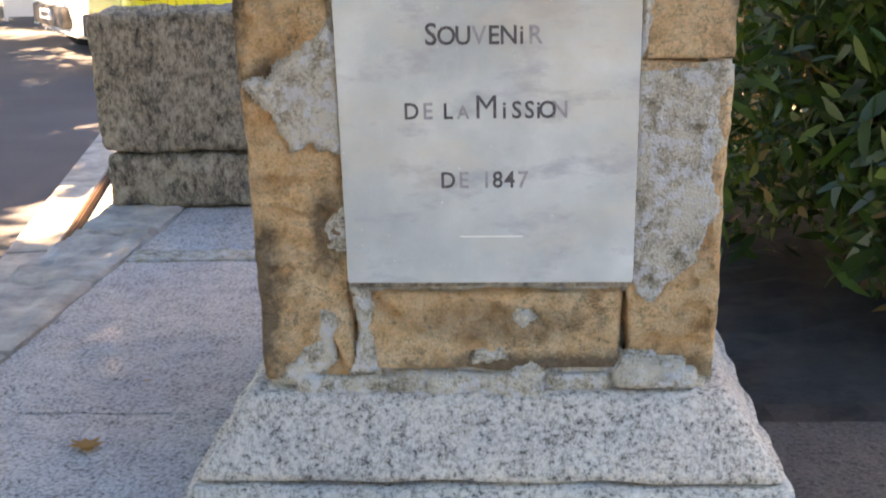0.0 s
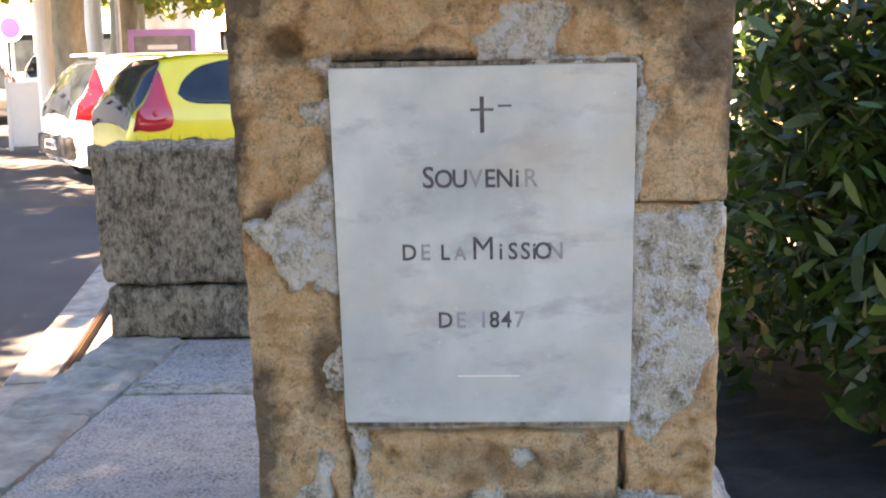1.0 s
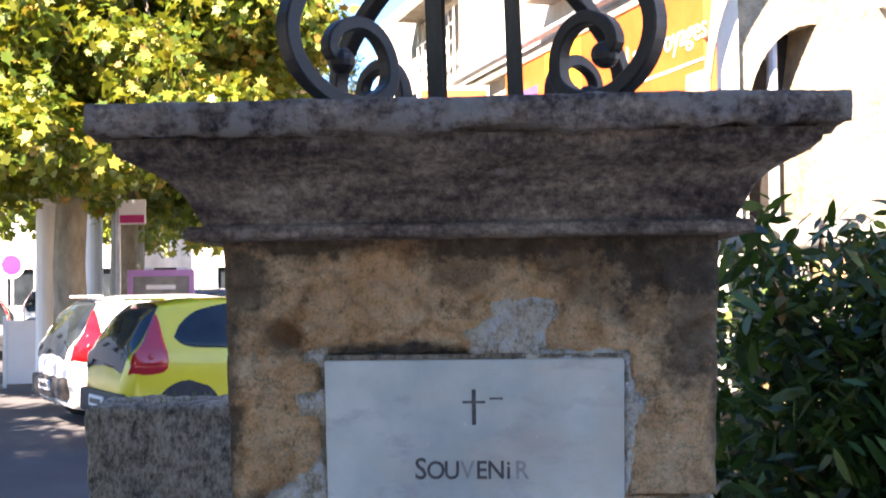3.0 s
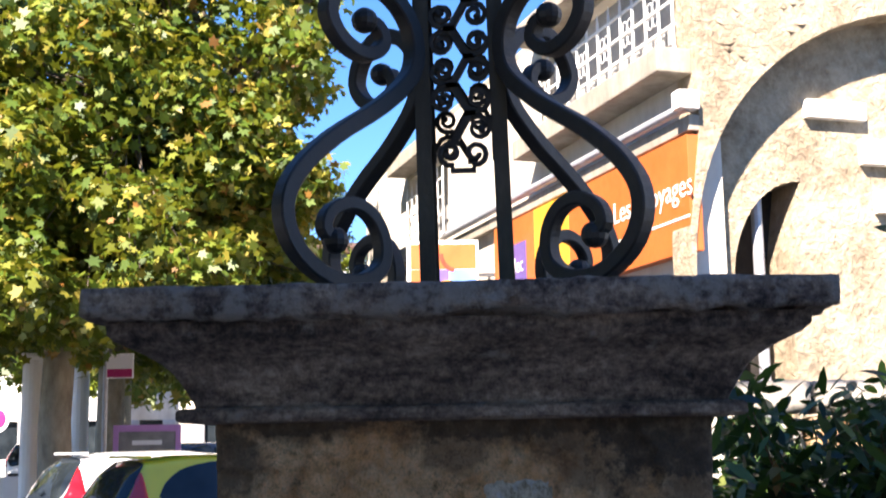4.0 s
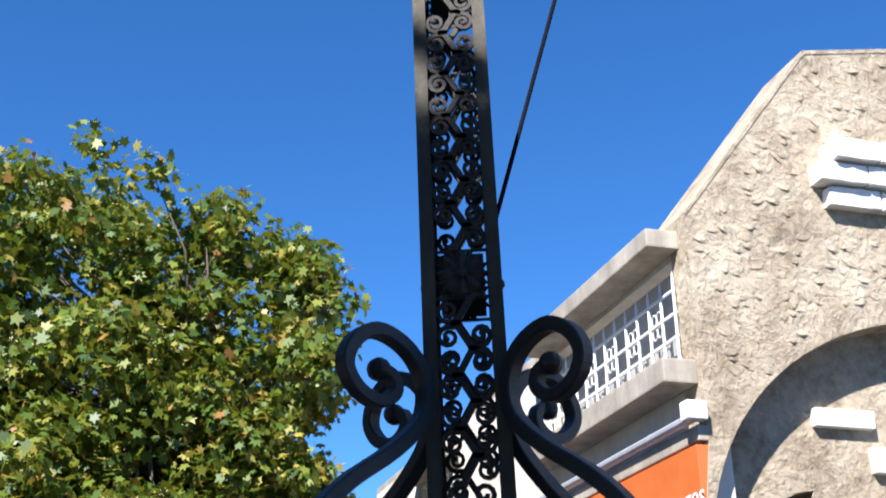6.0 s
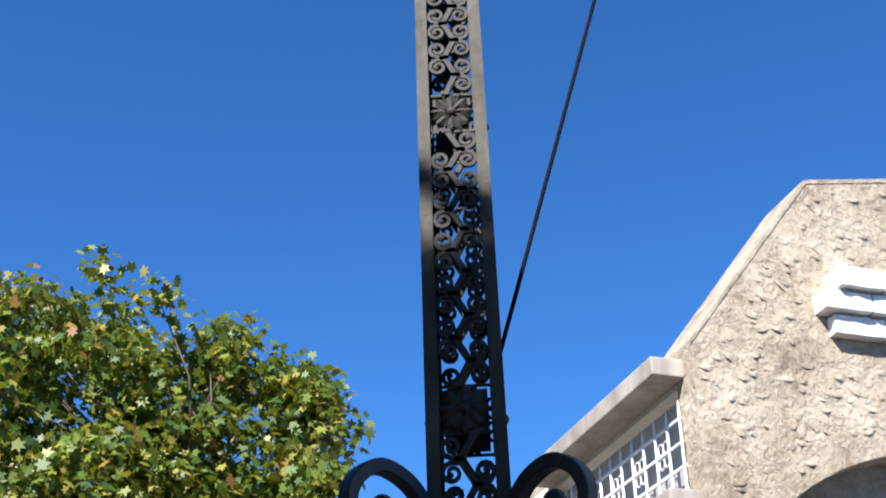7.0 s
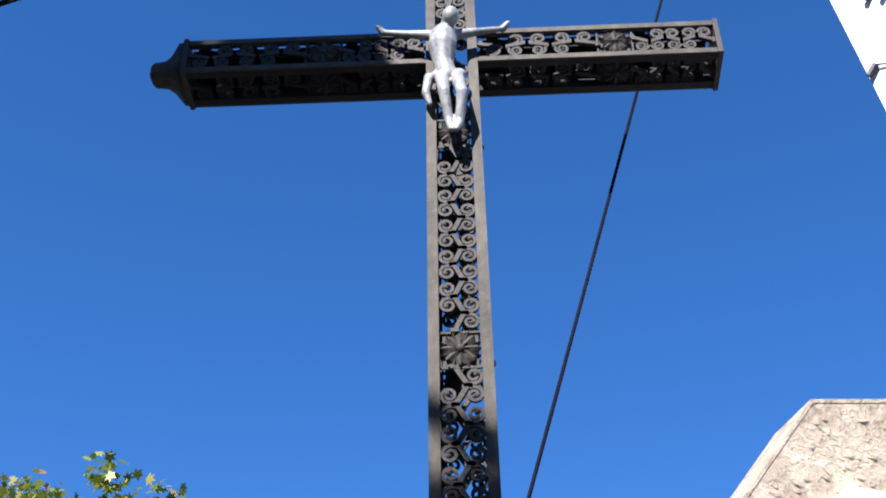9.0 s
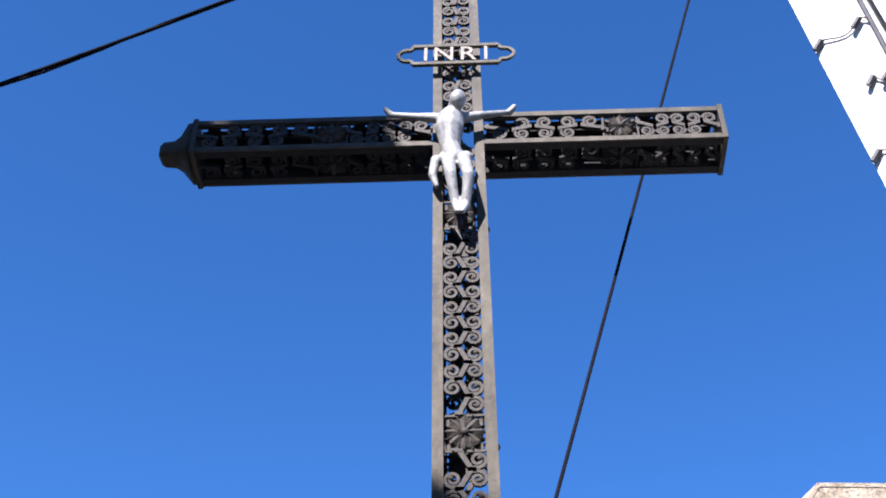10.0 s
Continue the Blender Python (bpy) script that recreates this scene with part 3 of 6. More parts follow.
def build_pedestal():
    root = thing("pedestal", Matrix.Translation((0, 0, SLAB_Z)), "weathered ochre stone pedestal with patched mortar and moulded cornice", "pedestal")
    up = Matrix.Translation((0, 0, -SLAB_Z))

    def add(name, bm, mat, label="", smooth=False):
        bmesh.ops.transform(bm, matrix=up, verts=bm.verts)
        return part(name, bm, mat, root, label, smooth)
    # shaft stones: x0, x1, z0, z1, proud, edge, seed
    stones = [(-0.465, -0.264, 0.565, 1.168, 0.004, 0.018, 40), (-0.465, -0.284, 1.172, 1.486, 0.0, 0.004, 44),
              (0.287, 0.478, 0.572, 1.205, 0.0, 0.018, 42), (0.309, 0.478, 1.209, 1.490, 0.002, 0.004, 44),
              (-0.258, 0.281, 0.592, 0.762, 0.006, 0.016, 45), (-0.465, 0.478, 1.484, 1.712, 0.0, 0.004, 44)]

    def worn(p):
        if p.y < 0.3:
            # flakes that have come away leave shallow ledges
            f = noise.noise(Vector((p.x * 6.5, 1.7, p.z * 9))) + 0.5 * noise.noise(Vector((p.x * 21, 4.0, p.z * 26)))
            p.y += 0.012 * min(max((f - 0.10) / 0.035, 0), 1) * max(0, 1 - p.y / 0.1)
            # chipped outer arrises
            side = abs(p.x - PIER_X) - 0.445
            if side > 0 and p.y < 0.06:
                chip = 0.5 + 0.9 * abs(noise.noise(Vector((3.0, 1.0 if p.x > 0 else 5.0, p.z * 13))))
                p.y += chip * 18 * side * side
                p.x -= math.copysign(0.006 * chip * (1 - max(p.y, 0) / 0.06), p.x)
            # a round worn hollow beside the plate's upper corner
            d = math.hypot((p.x + 0.350) / 0.046, (p.z - 1.517) / 0.037) + 0.25 * noise.noise(p * 22)
            if d < 1:
                p.y += 0.038 * (1 - d ** 4)
        return flare(p)
    for x0, x1, z0, z1, proud, edge, seed in stones:
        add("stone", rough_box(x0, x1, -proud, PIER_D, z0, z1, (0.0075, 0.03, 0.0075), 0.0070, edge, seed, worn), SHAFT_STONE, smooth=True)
    add("core", rough_box(-0.44, 0.45, 0.075, PIER_D - 0.02, 0.50, 1.714, 0.06, 0.003, 0.01, 60, flare), MORTAR)
    for x0, x1, z0, z1 in ((-0.288, 0.325, 0.75, 1.478), (-0.45, 0.46, 0.545, 0.60)):
        add("joint_mortar", rough_box(x0, x1, 0.016, 0.09, z0, z1, 0.03, 0.003, 0.006, 61, flare), MORTAR)
    # ragged bedding course on the plinth
    for k, (x0, x1, z0, z1, pr) in enumerate(((-0.46, -0.40, 0.53, 0.556, 0.004), (-0.39, -0.12, 0.538, 0.585, 0.012), (-0.11, 0.12, 0.535, 0.588, 0.014), (0.125, 0.265, 0.545, 0.588, 0.004), (0.27, 0.44, 0.556, 0.60, 0.016))):
        add("bedding_mortar", rough_box(x0, x1, -pr, 0.3, z0, z1, 0.012, 0.008, 0.014, 70 + k, flare), MORTAR, smooth=True)
    for k, (x0, x1) in enumerate(((-0.47, -0.452), (0.462, 0.478))):
        add("bedding_mortar", rough_box(x0, x1, 0.05, 0.95, 0.53, 0.575, 0.03, 0.004, 0.008, 80 + k, flare), MORTAR)
    # plinth: splayed block over a lower course
    def splay(p):
        k = (0.555 - p.z) / 0.16
        o = 0.012 + 0.10 * min(max(k, 0), 1)
        return Vector((PIER_X + (p.x - PIER_X) * (0.47 + o) / 0.47, 0.485 + (p.y - 0.485) * (0.485 + o) / 0.485, p.z))
    add("plinth", rough_box(-0.464, 0.476, 0.0, PIER_D, 0.397, 0.552, 0.02, 0.004, 0.012, 90, splay), AGGREGATE, "splayed plinth of pale speckled aggregate", True)
    add("plinth_course", rough_box(-0.592, 0.604, -0.125, 1.09, SLAB_Z - 0.02, 0.393, 0.025, 0.004, 0.014, 91), AGGREGATE, smooth=True)
    # cornice: a moulded profile carried round four sides
    prof = [(-0.03, 1.704), (0.034, 1.706), (0.041, 1.711), (0.041, 1.727), (0.036, 1.732), (0.010, 1.735), (0.013, 1.745), (0.020, 1.758), (0.030, 1.776),
            (0.044, 1.798), (0.062, 1.816), (0.086, 1.832), (0.112, 1.845), (0.134, 1.855), (0.146, 1.868), (0.148, 1.890), (-0.20, 1.892)]
    bm = bmesh.new()
    hw, steps = 0.505, 44
    rings = []
    for o, z in prof:
        ring = []
        for side in range(4):
            ca, sa = (1, 0, -1, 0)[side], (0, 1, 0, -1)[side]
            for k in range(steps):
                a = -1 + 2 * k / steps
                h = hw + o
                px, py = a * h, -h
                x, y = ca * px - sa * py, sa * px + ca * py
                p = Vector((PIER_X + x, 0.485 + y, z))
                q = p * 1.0
                out = Vector((ca * 0 + sa, -ca, 0))
                amp = 0.005 if z < 1.88 or z > 1.96 else 0.008
                q += out * amp * (noise.noise(p * 8) + 0.7 * noise.noise(p * 23))
                corner = max(0, abs(a) - 0.965) / 0.035
                q -= out * 0.005 * corner
                ring.append(bm.verts.new(q))
        rings.append(ring)
    n = 4 * steps
    for a, b in zip(rings, rings[1:]):
        for k in range(n):
            bm.faces.new((a[k], a[(k + 1) % n], b[(k + 1) % n], b[k]))
    bm.faces.new(rings[-1])
    bm.faces.new(rings[0][::-1])
    bmesh.ops.recalc_face_normals(bm, faces=bm.faces)
    for e in bm.edges:
        e.smooth = e.calc_face_angle(0) < 0.55
    add("cornice_moulding", bm, CRUST, "dark weathered cyma moulding", True)

    def ragged(p):
        # broken lower lip, gently dished top
        edge = max(abs(p.x - PIER_X) / 0.69, abs(p.y - 0.485) / 0.69)
        if p.z < 1.905 and edge > 0.93:
            lip = noise.noise(Vector((p.x * 5.5, p.y * 5.5, 3.0))) + 0.5 * noise.noise(Vector((p.x * 17, p.y * 17, 1.0)))
            p.z += 0.020 * lip + 0.004
        if p.z > 1.93:
            p.z += 0.045 * max(0, 1 - edge)
        return p
    add("cornice_slab", rough_box(-0.687, 0.699, -0.206, 1.176, 1.886, 1.953, 0.0155, 0.005, 0.010, 95, ragged), CRUST_PALE, "grey weathered cornice slab with a chipped lip", True)
    # old mortar left on the stones
    # outlines in x, z
    patches = [
        (0.010, [(-0.452, 1.174), (-0.4, 1.183), (-0.382, 1.214), (-0.337, 1.235), (-0.278, 1.295), (-0.262, 1.168), (-0.262, 1.029), (-0.31, 1.041), (-0.327, 1.058), (-0.361, 1.034), (-0.408, 1.12)]),
        (0.011, [(0.29, 1.19), (0.462, 1.2), (0.474, 1.16), (0.449, 1.134), (0.463, 1.043), (0.443, 1.0), (0.462, 0.923), (0.431, 0.879), (0.422, 0.817), (0.338, 0.732), (0.305, 0.749), (0.28, 0.812)]),
        (0.009, [(-0.018, 1.527), (0.046, 1.554), (0.044, 1.581), (0.079, 1.593), (0.171, 1.588), (0.176, 1.557), (0.143, 1.525), (0.153, 1.498), (0.126, 1.470), (0.023, 1.474)]),
        (0.008, [(-0.317, 1.487), (-0.27, 1.492), (-0.27, 1.462), (-0.311, 1.467)]),
        (0.008, [(-0.326, 1.404), (-0.26, 1.414), (-0.26, 1.349), (-0.317, 1.368)]),
        (0.008, [(0.295, 1.48), (0.315, 1.469), (0.319, 1.404), (0.343, 1.388), (0.329, 1.339), (0.315, 1.231), (0.292, 1.188)]),
        (0.008, [(0.055, 1.463), (0.067, 1.483), (0.169, 1.486), (0.272, 1.491), (0.318, 1.474), (0.31, 1.46)]),
        (0.008, [(-0.317, 0.895), (-0.288, 0.923), (-0.255, 0.928), (-0.255, 0.837), (-0.302, 0.849)]),
        (0.009, [(-0.427, 0.602), (-0.398, 0.614), (-0.35, 0.662), (-0.331, 0.71), (-0.296, 0.721), (-0.301, 0.615), (-0.384, 0.554), (-0.43, 0.566)]),
        (0.009, [(-0.262, 0.768), (-0.229, 0.768), (-0.225, 0.662), (-0.216, 0.591), (-0.278, 0.585), (-0.258, 0.674)]),
        (0.008, [(0.057, 0.723), (0.101, 0.727), (0.112, 0.697), (0.085, 0.683), (0.062, 0.697)]),
        (0.012, [(-0.022, 0.629), (0.04, 0.648), (0.056, 0.615), (0.017, 0.603), (-0.023, 0.605)]),
        (0.014, [(-0.372, 0.554), (-0.188, 0.581), (-0.108, 0.597), (-0.006, 0.581), (0.095, 0.615), (0.135, 0.591), (0.118, 0.558), (-0.339, 0.54)]),
        (0.016, [(0.274, 0.633), (0.401, 0.615), (0.424, 0.586), (0.408, 0.56), (0.264, 0.56)]),
    ]
    for k, (thick, outline) in enumerate(patches):
        crust_patch(root, outline, thick, 3.7 + 1.9 * k, up)
    return root


build_pedestal()


def build_plaque():
    root = thing("marble_plaque", Matrix.Translation((0.0145, -0.004, 0.78)), "grey marble plaque engraved with faded black French words", "plaque")
    bm = bmesh.new()
    wb, wt, h = 0.278, 0.290, 0.69
    prism(bm, [(-wb, 0), (wb, 0), (wt, h), (-wt, h)], -0.010, 0.02)
    bmesh.ops.bevel(bm, geom=[e for e in bm.edges if len(e.link_faces) == 2 and e.calc_face_angle(0) > 0.5], offset=0.0025, segments=2, affect="EDGES")
    part("panel", bm, MARBLE, root)
    front = -0.0108

    def line(text, size, x, z, mat=INK, wide=1.0, weight=0.0):
        letters("engraved_letter", text, size, pose(x, front, z, 90, 0, 0), mat, root, 0.0004, weight=weight, wide=wide)
    def word(chars, xs, z, tall, small, faint=()):
        for k, ch in enumerate(chars):
            line(ch, tall if k == 0 else small, xs[k], z, FAINT if k in faint else INK, 0.92, 0.0 if ch == "M" else 0.0007)
    word("SOUVENiR", (-0.104, -0.075, -0.044, -0.014, 0.013, 0.041, 0.065, 0.090), 0.462, 0.058, 0.049, (3, 7))
    word("DE", (-0.144, -0.113), 0.323, 0.044, 0.044, (1,))
    word("LA", (-0.075, -0.046), 0.323, 0.042, 0.036, (1,))
    word("MiSSiON", (-0.002, 0.032, 0.055, 0.079, 0.096, 0.113, 0.136), 0.323, 0.064, 0.046, (6,))
    word("DE", (-0.077, -0.047), 0.190, 0.044, 0.044, (1,))
    word("1847", (-0.003, 0.018, 0.041, 0.066), 0.190, 0.045, 0.045, (0, 3))
    bm = bmesh.new()
    box(bm, -0.004, 0.004, -0.0112, -0.0104, 0.565, 0.633)
    box(bm, -0.022, 0.022, -0.0113, -0.0105, 0.606, 0.611)
    box(bm, 0.03, 0.056, -0.0111, -0.0104, 0.613, 0.617)
    part("engraved_cross", bm, INK, root)
    bm = bmesh.new()
    box(bm, -0.055, 0.065, -0.0112, -0.0104, 0.0925, 0.0945)
    part("scratch", bm, WHITE_STONE, root)
    for z, w in ((-0.010, 0.275), (h + 0.001, 0.288)):
        part("setting_mortar", rough_box(-w, w, -0.006, 0.015, z, z + 0.010, 0.008, 0.003, 0.003, 300 + z), DARK_STONE, root)


build_plaque()


# ---- iron cross ----
CX, CY0, CZ0, CTOP = 0.016, 0.414, 1.99, 6.45


def half_width(z):
    return 0.110 - (z - 2.0) * 0.0038


def lean_x(z):
    """The old cross leans a little to one side."""
    return -0.021 * (z - 2.0)


def spiral(cx, cz, r0, r1, a0, turns, n):
    """Points of a spiral in the plane x, z."""
    out = []
    for k in range(n + 1):
        f = k / n
        a = a0 + turns * 2 * math.pi * f
        r = r0 + (r1 - r0) * f
        out.append((cx + r * math.cos(a), cz + r * math.sin(a)))
    return out


def scroll_unit(bm, w, zc, p, flip, y0, low, high):
    """One S of the openwork: a slanting band that runs into a curl at either end; low, high: which curls there are."""
    s = -1 if flip else 1
    r = min(p * 0.47, w * 0.5)

    def end(sign):
        pts = [(0.0, 0.0), (sign * (w - 1.75 * r), sign * 0.40 * p)]
        for k in range(17):
            f = k / 16
            a = math.radians(-118) + 1.45 * 2 * math.pi * f
            rr = r * (0.92 - 0.66 * f)
            pts.append((sign * (w - r + rr * math.cos(a)), sign * (p + rr * math.sin(a))))
        return pts
    for sign, there in ((1, high), (-1, low)):
        pts = end(sign) if there else end(sign)[:4]
        n = len(pts)
        tube(bm, [(s * x, y0, zc + z) for x, z in pts], [0.0112 if k < 2 else 0.0086 - 0.0026 * k / n for k in range(n)], 4, 1.1, up=(0, 1, 0))
        if there:
            x, z = pts[-1]
            bmesh.ops.create_uvsphere(bm, u_segments=8, v_segments=5, radius=0.0095, matrix=Matrix.Translation((s * x, y0 - 0.002, zc + z)))
        # small collar where two bands touch
        bmesh.ops.create_cube(bm, size=1.0, matrix=Matrix.Translation((s * sign * (w - 1.6 * r), y0 - 0.002, zc + sign * 0.5 * p)) @ Matrix.Diagonal((0.026, 0.016, 0.012, 1)))


def rosette(bm, r, cx, y0, cz):
    """A cast flower with two rows of petals round a button."""
    for ring, (rad, n, wid) in enumerate(((r, 8, 0.30), (r * 1.12, 8, 0.16))):
        for k in range(n):
            a = 2 * math.pi * (k + 0.5 * ring) / n
            ts = [0.15, 0.5, 0.85, 1.0]
            ws = [0.4, 1.0, 0.75, 0.1]
            rows = []
            for t, w in zip(ts, ws):
                row = []
                for q, lift in ((-1, 0.0), (0, 0.012), (1, 0.0)):
                    x = rad * (t * math.cos(a) - q * w * wid * math.sin(a))
                    z = rad * (t * math.sin(a) + q * w * wid * math.cos(a))
                    row.append(bm.verts.new((cx + x, y0 - lift - (0.006 if ring == 0 else 0.0), cz + z)))
                rows.append(row)
            for p, q in zip(rows, rows[1:]):
                for i in range(2):
                    bm.faces.new((p[i], p[i + 1], q[i + 1], q[i]))
    bmesh.ops.create_uvsphere(bm, u_segments=12, v_segments=8, radius=r * 0.24, matrix=Matrix.Translation((cx, y0 - 0.012, cz)))


def openwork_mesh(name, w, length, units, flower):
    """A strip of S scrolls of that length, with a flower at its lower end."""
    bm = bmesh.new()
    start = 0.14 if flower else 0.0
    h = (length - start) / units
    for k in range(units):
        scroll_unit(bm, w, start + (k + 0.5) * h, h, k % 2 == 1, 0.0, k > 0, k < units - 1)
    # thin pearled fillets along both sides
    for sx in (-1, 1):
        box(bm, sx * w - 0.0035, sx * w + 0.0035, -0.005, 0.005, 0.0, length)
    if flower:
        rosette(bm, w * 0.95, 0, 0.006, 0.07)
        box(bm, -w, w, 0.0, 0.006, 0.0, 0.008)
        box(bm, -w, w, 0.0, 0.006, 0.132, 0.140)
        box(bm, -w * 0.85, w * 0.85, 0.006, 0.010, 0.012, 0.128)
    me = bpy.data.meshes.new(name)
    bm.normal_update()
    bm.to_mesh(me)
    bm.free()
    return me


def build_cross():
    root = thing("wrought_iron_cross", Matrix.Translation((CX, CY0 + 0.1, CZ0)), "tall openwork iron mission cross with scrolled feet", "cross")
    dn = Matrix.Translation((-CX, -CY0 - 0.1, -CZ0))
    cy = CY0 + 0.1

    def add(name, bm, mat, label="", smooth=False):
        for v in bm.verts:
            v.co.x += lean_x(v.co.z)
        bmesh.ops.transform(bm, matrix=dn, verts=bm.verts)
        return part(name, bm, mat, root, label, smooth)
    # four angle-iron corner posts
    for sx in (-1, 1):
        for sy in (-1, 1):
            bm = bmesh.new()
            ell = ((0, 0), (0.036, 0), (0.036, 0.008), (0.008, 0.008), (0.008, 0.036), (0, 0.036))
            rings = []
            for z in (CZ0, 2.8, 3.6, 4.4, 5.2, CTOP):
                h = half_width(z)
                rings.append([bm.verts.new((CX + sx * (h - px), cy + sy * (h - py), z)) for px, py in ell])
            for ra, rb in zip(rings, rings[1:]):
                for k in range(6):
                    bm.faces.new((ra[k], ra[(k + 1) % 6], rb[(k + 1) % 6], rb[k]))
            bm.faces.new(rings[0])
            bm.faces.new(rings[-1])
            bmesh.ops.recalc_face_normals(bm, faces=bm.faces)
            add("corner_post", bm, GREY_IRON, "faded grey-brown angle-iron post")
    # openwork strips between the posts on four sides
    levels = [(2.36, 2.85, 7, False), (2.85, 3.80, 12, True), (3.80, 4.74, 12, True), (4.74, 5.17, 4, True), (5.35, CTOP, 16, False)]
    for z0, z1, units, flower in levels:
        w = half_width((z0 + z1) / 2) - 0.034
        me = openwork_mesh("openwork_panel", w, z1 - z0, units, flower)
        me.materials.append(OPENWORK)
        h = half_width((z0 + z1) / 2) - 0.012
        for k in range(4):
            shared("openwork_panel", me, dn @ Matrix.Translation((CX + lean_x(z0), cy, z0)) @ Matrix.Rotation(-0.021, 4, "Y") @ Matrix.Rotation(k * math.pi / 2, 4, "Z") @ Matrix.Translation((0, -h, 0)), root)
    # pendant under the lowest strip
    bm = bmesh.new()
    for sx in (-1, 1):
        tube(bm, [(CX + sx * x, cy - half_width(2.3) + 0.012, zz) for x, zz in spiral(0.03, 2.335, 0.008, 0.03, 0, -1.3, 14)], 0.007, 6)
    box(bm, CX - 0.03, CX + 0.03, cy - 0.10, cy - 0.088, 2.288, 2.30)
    add("pendant", bm, IRON)
    # arms: edge angles and openwork on four faces
    az0, az1, ay0, ay1 = 5.172, 5.346, CY0 + 0.004, CY0 + 0.200
    ux = 0.068                                  # undoes the lean, so that the ends lie where they should
    for x0, x1 in ((CX - half_width(5.2), -1.09 + ux), (CX + half_width(5.2), 0.96 + ux)):
        lo, hi = min(x0, x1), max(x0, x1)
        for zc in (0, 1):
            for yc in (0, 1):
                bm = bmesh.new()
                zz = (az0, az0 + 0.024) if zc == 0 else (az1 - 0.024, az1)
                yy = (ay0, ay0 + 0.008) if yc == 0 else (ay1 - 0.008, ay1)
                box(bm, lo, hi, *yy, *zz, 0.002)
                zz = (az0, az0 + 0.008) if zc == 0 else (az1 - 0.008, az1)
                add("arm_rail", bm, GREY_IRON, "faded grey-brown arm rail")
                bm = bmesh.new()
                yy = (ay0 + 0.009, ay0 + 0.040) if yc == 0 else (ay1 - 0.040, ay1 - 0.009)
                box(bm, lo, hi, *yy, *zz, 0.002)
                # lower flanges go near-black to paint the underside's shade
                add("arm_flange", bm, ARM_SHADE if zc == 0 else GREY_IRON)
        length = hi - lo - 0.03
        half = length / 2
        for face, w, c in ((0, 0.060, (ay0 + 0.012, (az0 + az1) / 2)), (1, 0.068, ((ay0 + ay1) / 2, az0 + 0.012)), (2, 0.062, (ay1 - 0.012, (az0 + az1) / 2)), (3, 0.068, ((ay0 + ay1) / 2, az1 - 0.012))):
            for s in (0, 1):
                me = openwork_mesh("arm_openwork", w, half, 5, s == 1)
                # the same painted shade on the downward openwork
                me.materials.append(ARM_SHADE if face == 1 else OPENWORK)
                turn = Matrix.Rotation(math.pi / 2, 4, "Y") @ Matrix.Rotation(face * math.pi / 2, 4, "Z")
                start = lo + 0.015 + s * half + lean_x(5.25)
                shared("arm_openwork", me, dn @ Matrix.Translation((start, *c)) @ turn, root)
    # added near-black plates close the arms' far sides and paint the shade inside, so that only small holes let the sky
    # through
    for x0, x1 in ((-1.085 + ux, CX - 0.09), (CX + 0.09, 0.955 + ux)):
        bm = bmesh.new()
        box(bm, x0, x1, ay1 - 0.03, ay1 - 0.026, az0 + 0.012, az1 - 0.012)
        add("arm_shade_plate", bm, ARM_SHADE)
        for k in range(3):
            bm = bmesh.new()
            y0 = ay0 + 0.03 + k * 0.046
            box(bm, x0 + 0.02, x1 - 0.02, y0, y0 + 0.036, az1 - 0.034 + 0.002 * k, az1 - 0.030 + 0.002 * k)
            add("arm_shade_lining", bm, ARM_SHADE)
    # end flanges, and the one remaining cap
    for x0 in (-1.098 + ux, 0.952 + ux):
        bm = bmesh.new()
        box(bm, x0, x0 + 0.02, ay0 - 0.006, ay1 + 0.006, az0 - 0.006, az1 + 0.006, 0.003)
        add("end_flange", bm, GREY_IRON)
    bm = bmesh.new()
    prof = [(0.0, 1.0), (0.02, 0.97), (0.035, 0.80), (0.055, 0.58), (0.08, 0.44), (0.10, 0.42), (0.125, 0.40), (0.14, 0.30), (0.147, 0.12)]
    rings = []
    for dx, k in prof:
        rings.append([bm.verts.new((-1.098 + ux - dx, (ay0 + ay1) / 2 + k * 0.098 * sy, (az0 + az1) / 2 + k * 0.078 * sz)) for sy, sz in ((-1, -1), (-0.4, -1), (0.4, -1), (1, -1), (1, -0.4), (1, 0.4), (1, 1), (0.4, 1), (-0.4, 1), (-1, 1), (-1, 0.4), (-1, -0.4))])
    for a, b in zip(rings, rings[1:]):
        for k in range(12):
            bm.faces.new((a[k], a[(k + 1) % 12], b[(k + 1) % 12], b[k]))
    bm.faces.new(rings[-1])
    bm.faces.new(rings[0][::-1])
    bmesh.ops.recalc_face_normals(bm, faces=bm.faces)
    add("end_cap", bm, GREY_IRON, "moulded cap on one arm's end", True)
    bm = bmesh.new()
    box(bm, CX - 0.10, CX + 0.10, cy - 0.10, cy + 0.10, CTOP, CTOP + 0.02, 0.004)
    add("top_flange", bm, GREY_IRON)
    # four S-scroll buttresses, on the diagonals
    pts2 = smooth_path([(x, 0, 2.016 + (zz - 2.016) * 0.972) for x, zz in ((0.300, 2.645), (0.262, 2.637), (0.248, 2.602), (0.275, 2.570), (0.318, 2.560), (0.373, 2.585), (0.405, 2.640), (0.380, 2.705), (0.310, 2.748), (0.228, 2.730),
                                                 (0.172, 2.680), (0.150, 2.610), (0.170, 2.530), (0.263, 2.440), (0.400, 2.345), (0.500, 2.250), (0.537, 2.165), (0.510, 2.080), (0.430, 2.022),
                                                 (0.337, 2.016), (0.275, 2.055), (0.268, 2.120), (0.300, 2.175), (0.356, 2.195), (0.412, 2.172), (0.430, 2.130), (0.400, 2.105))], 4)
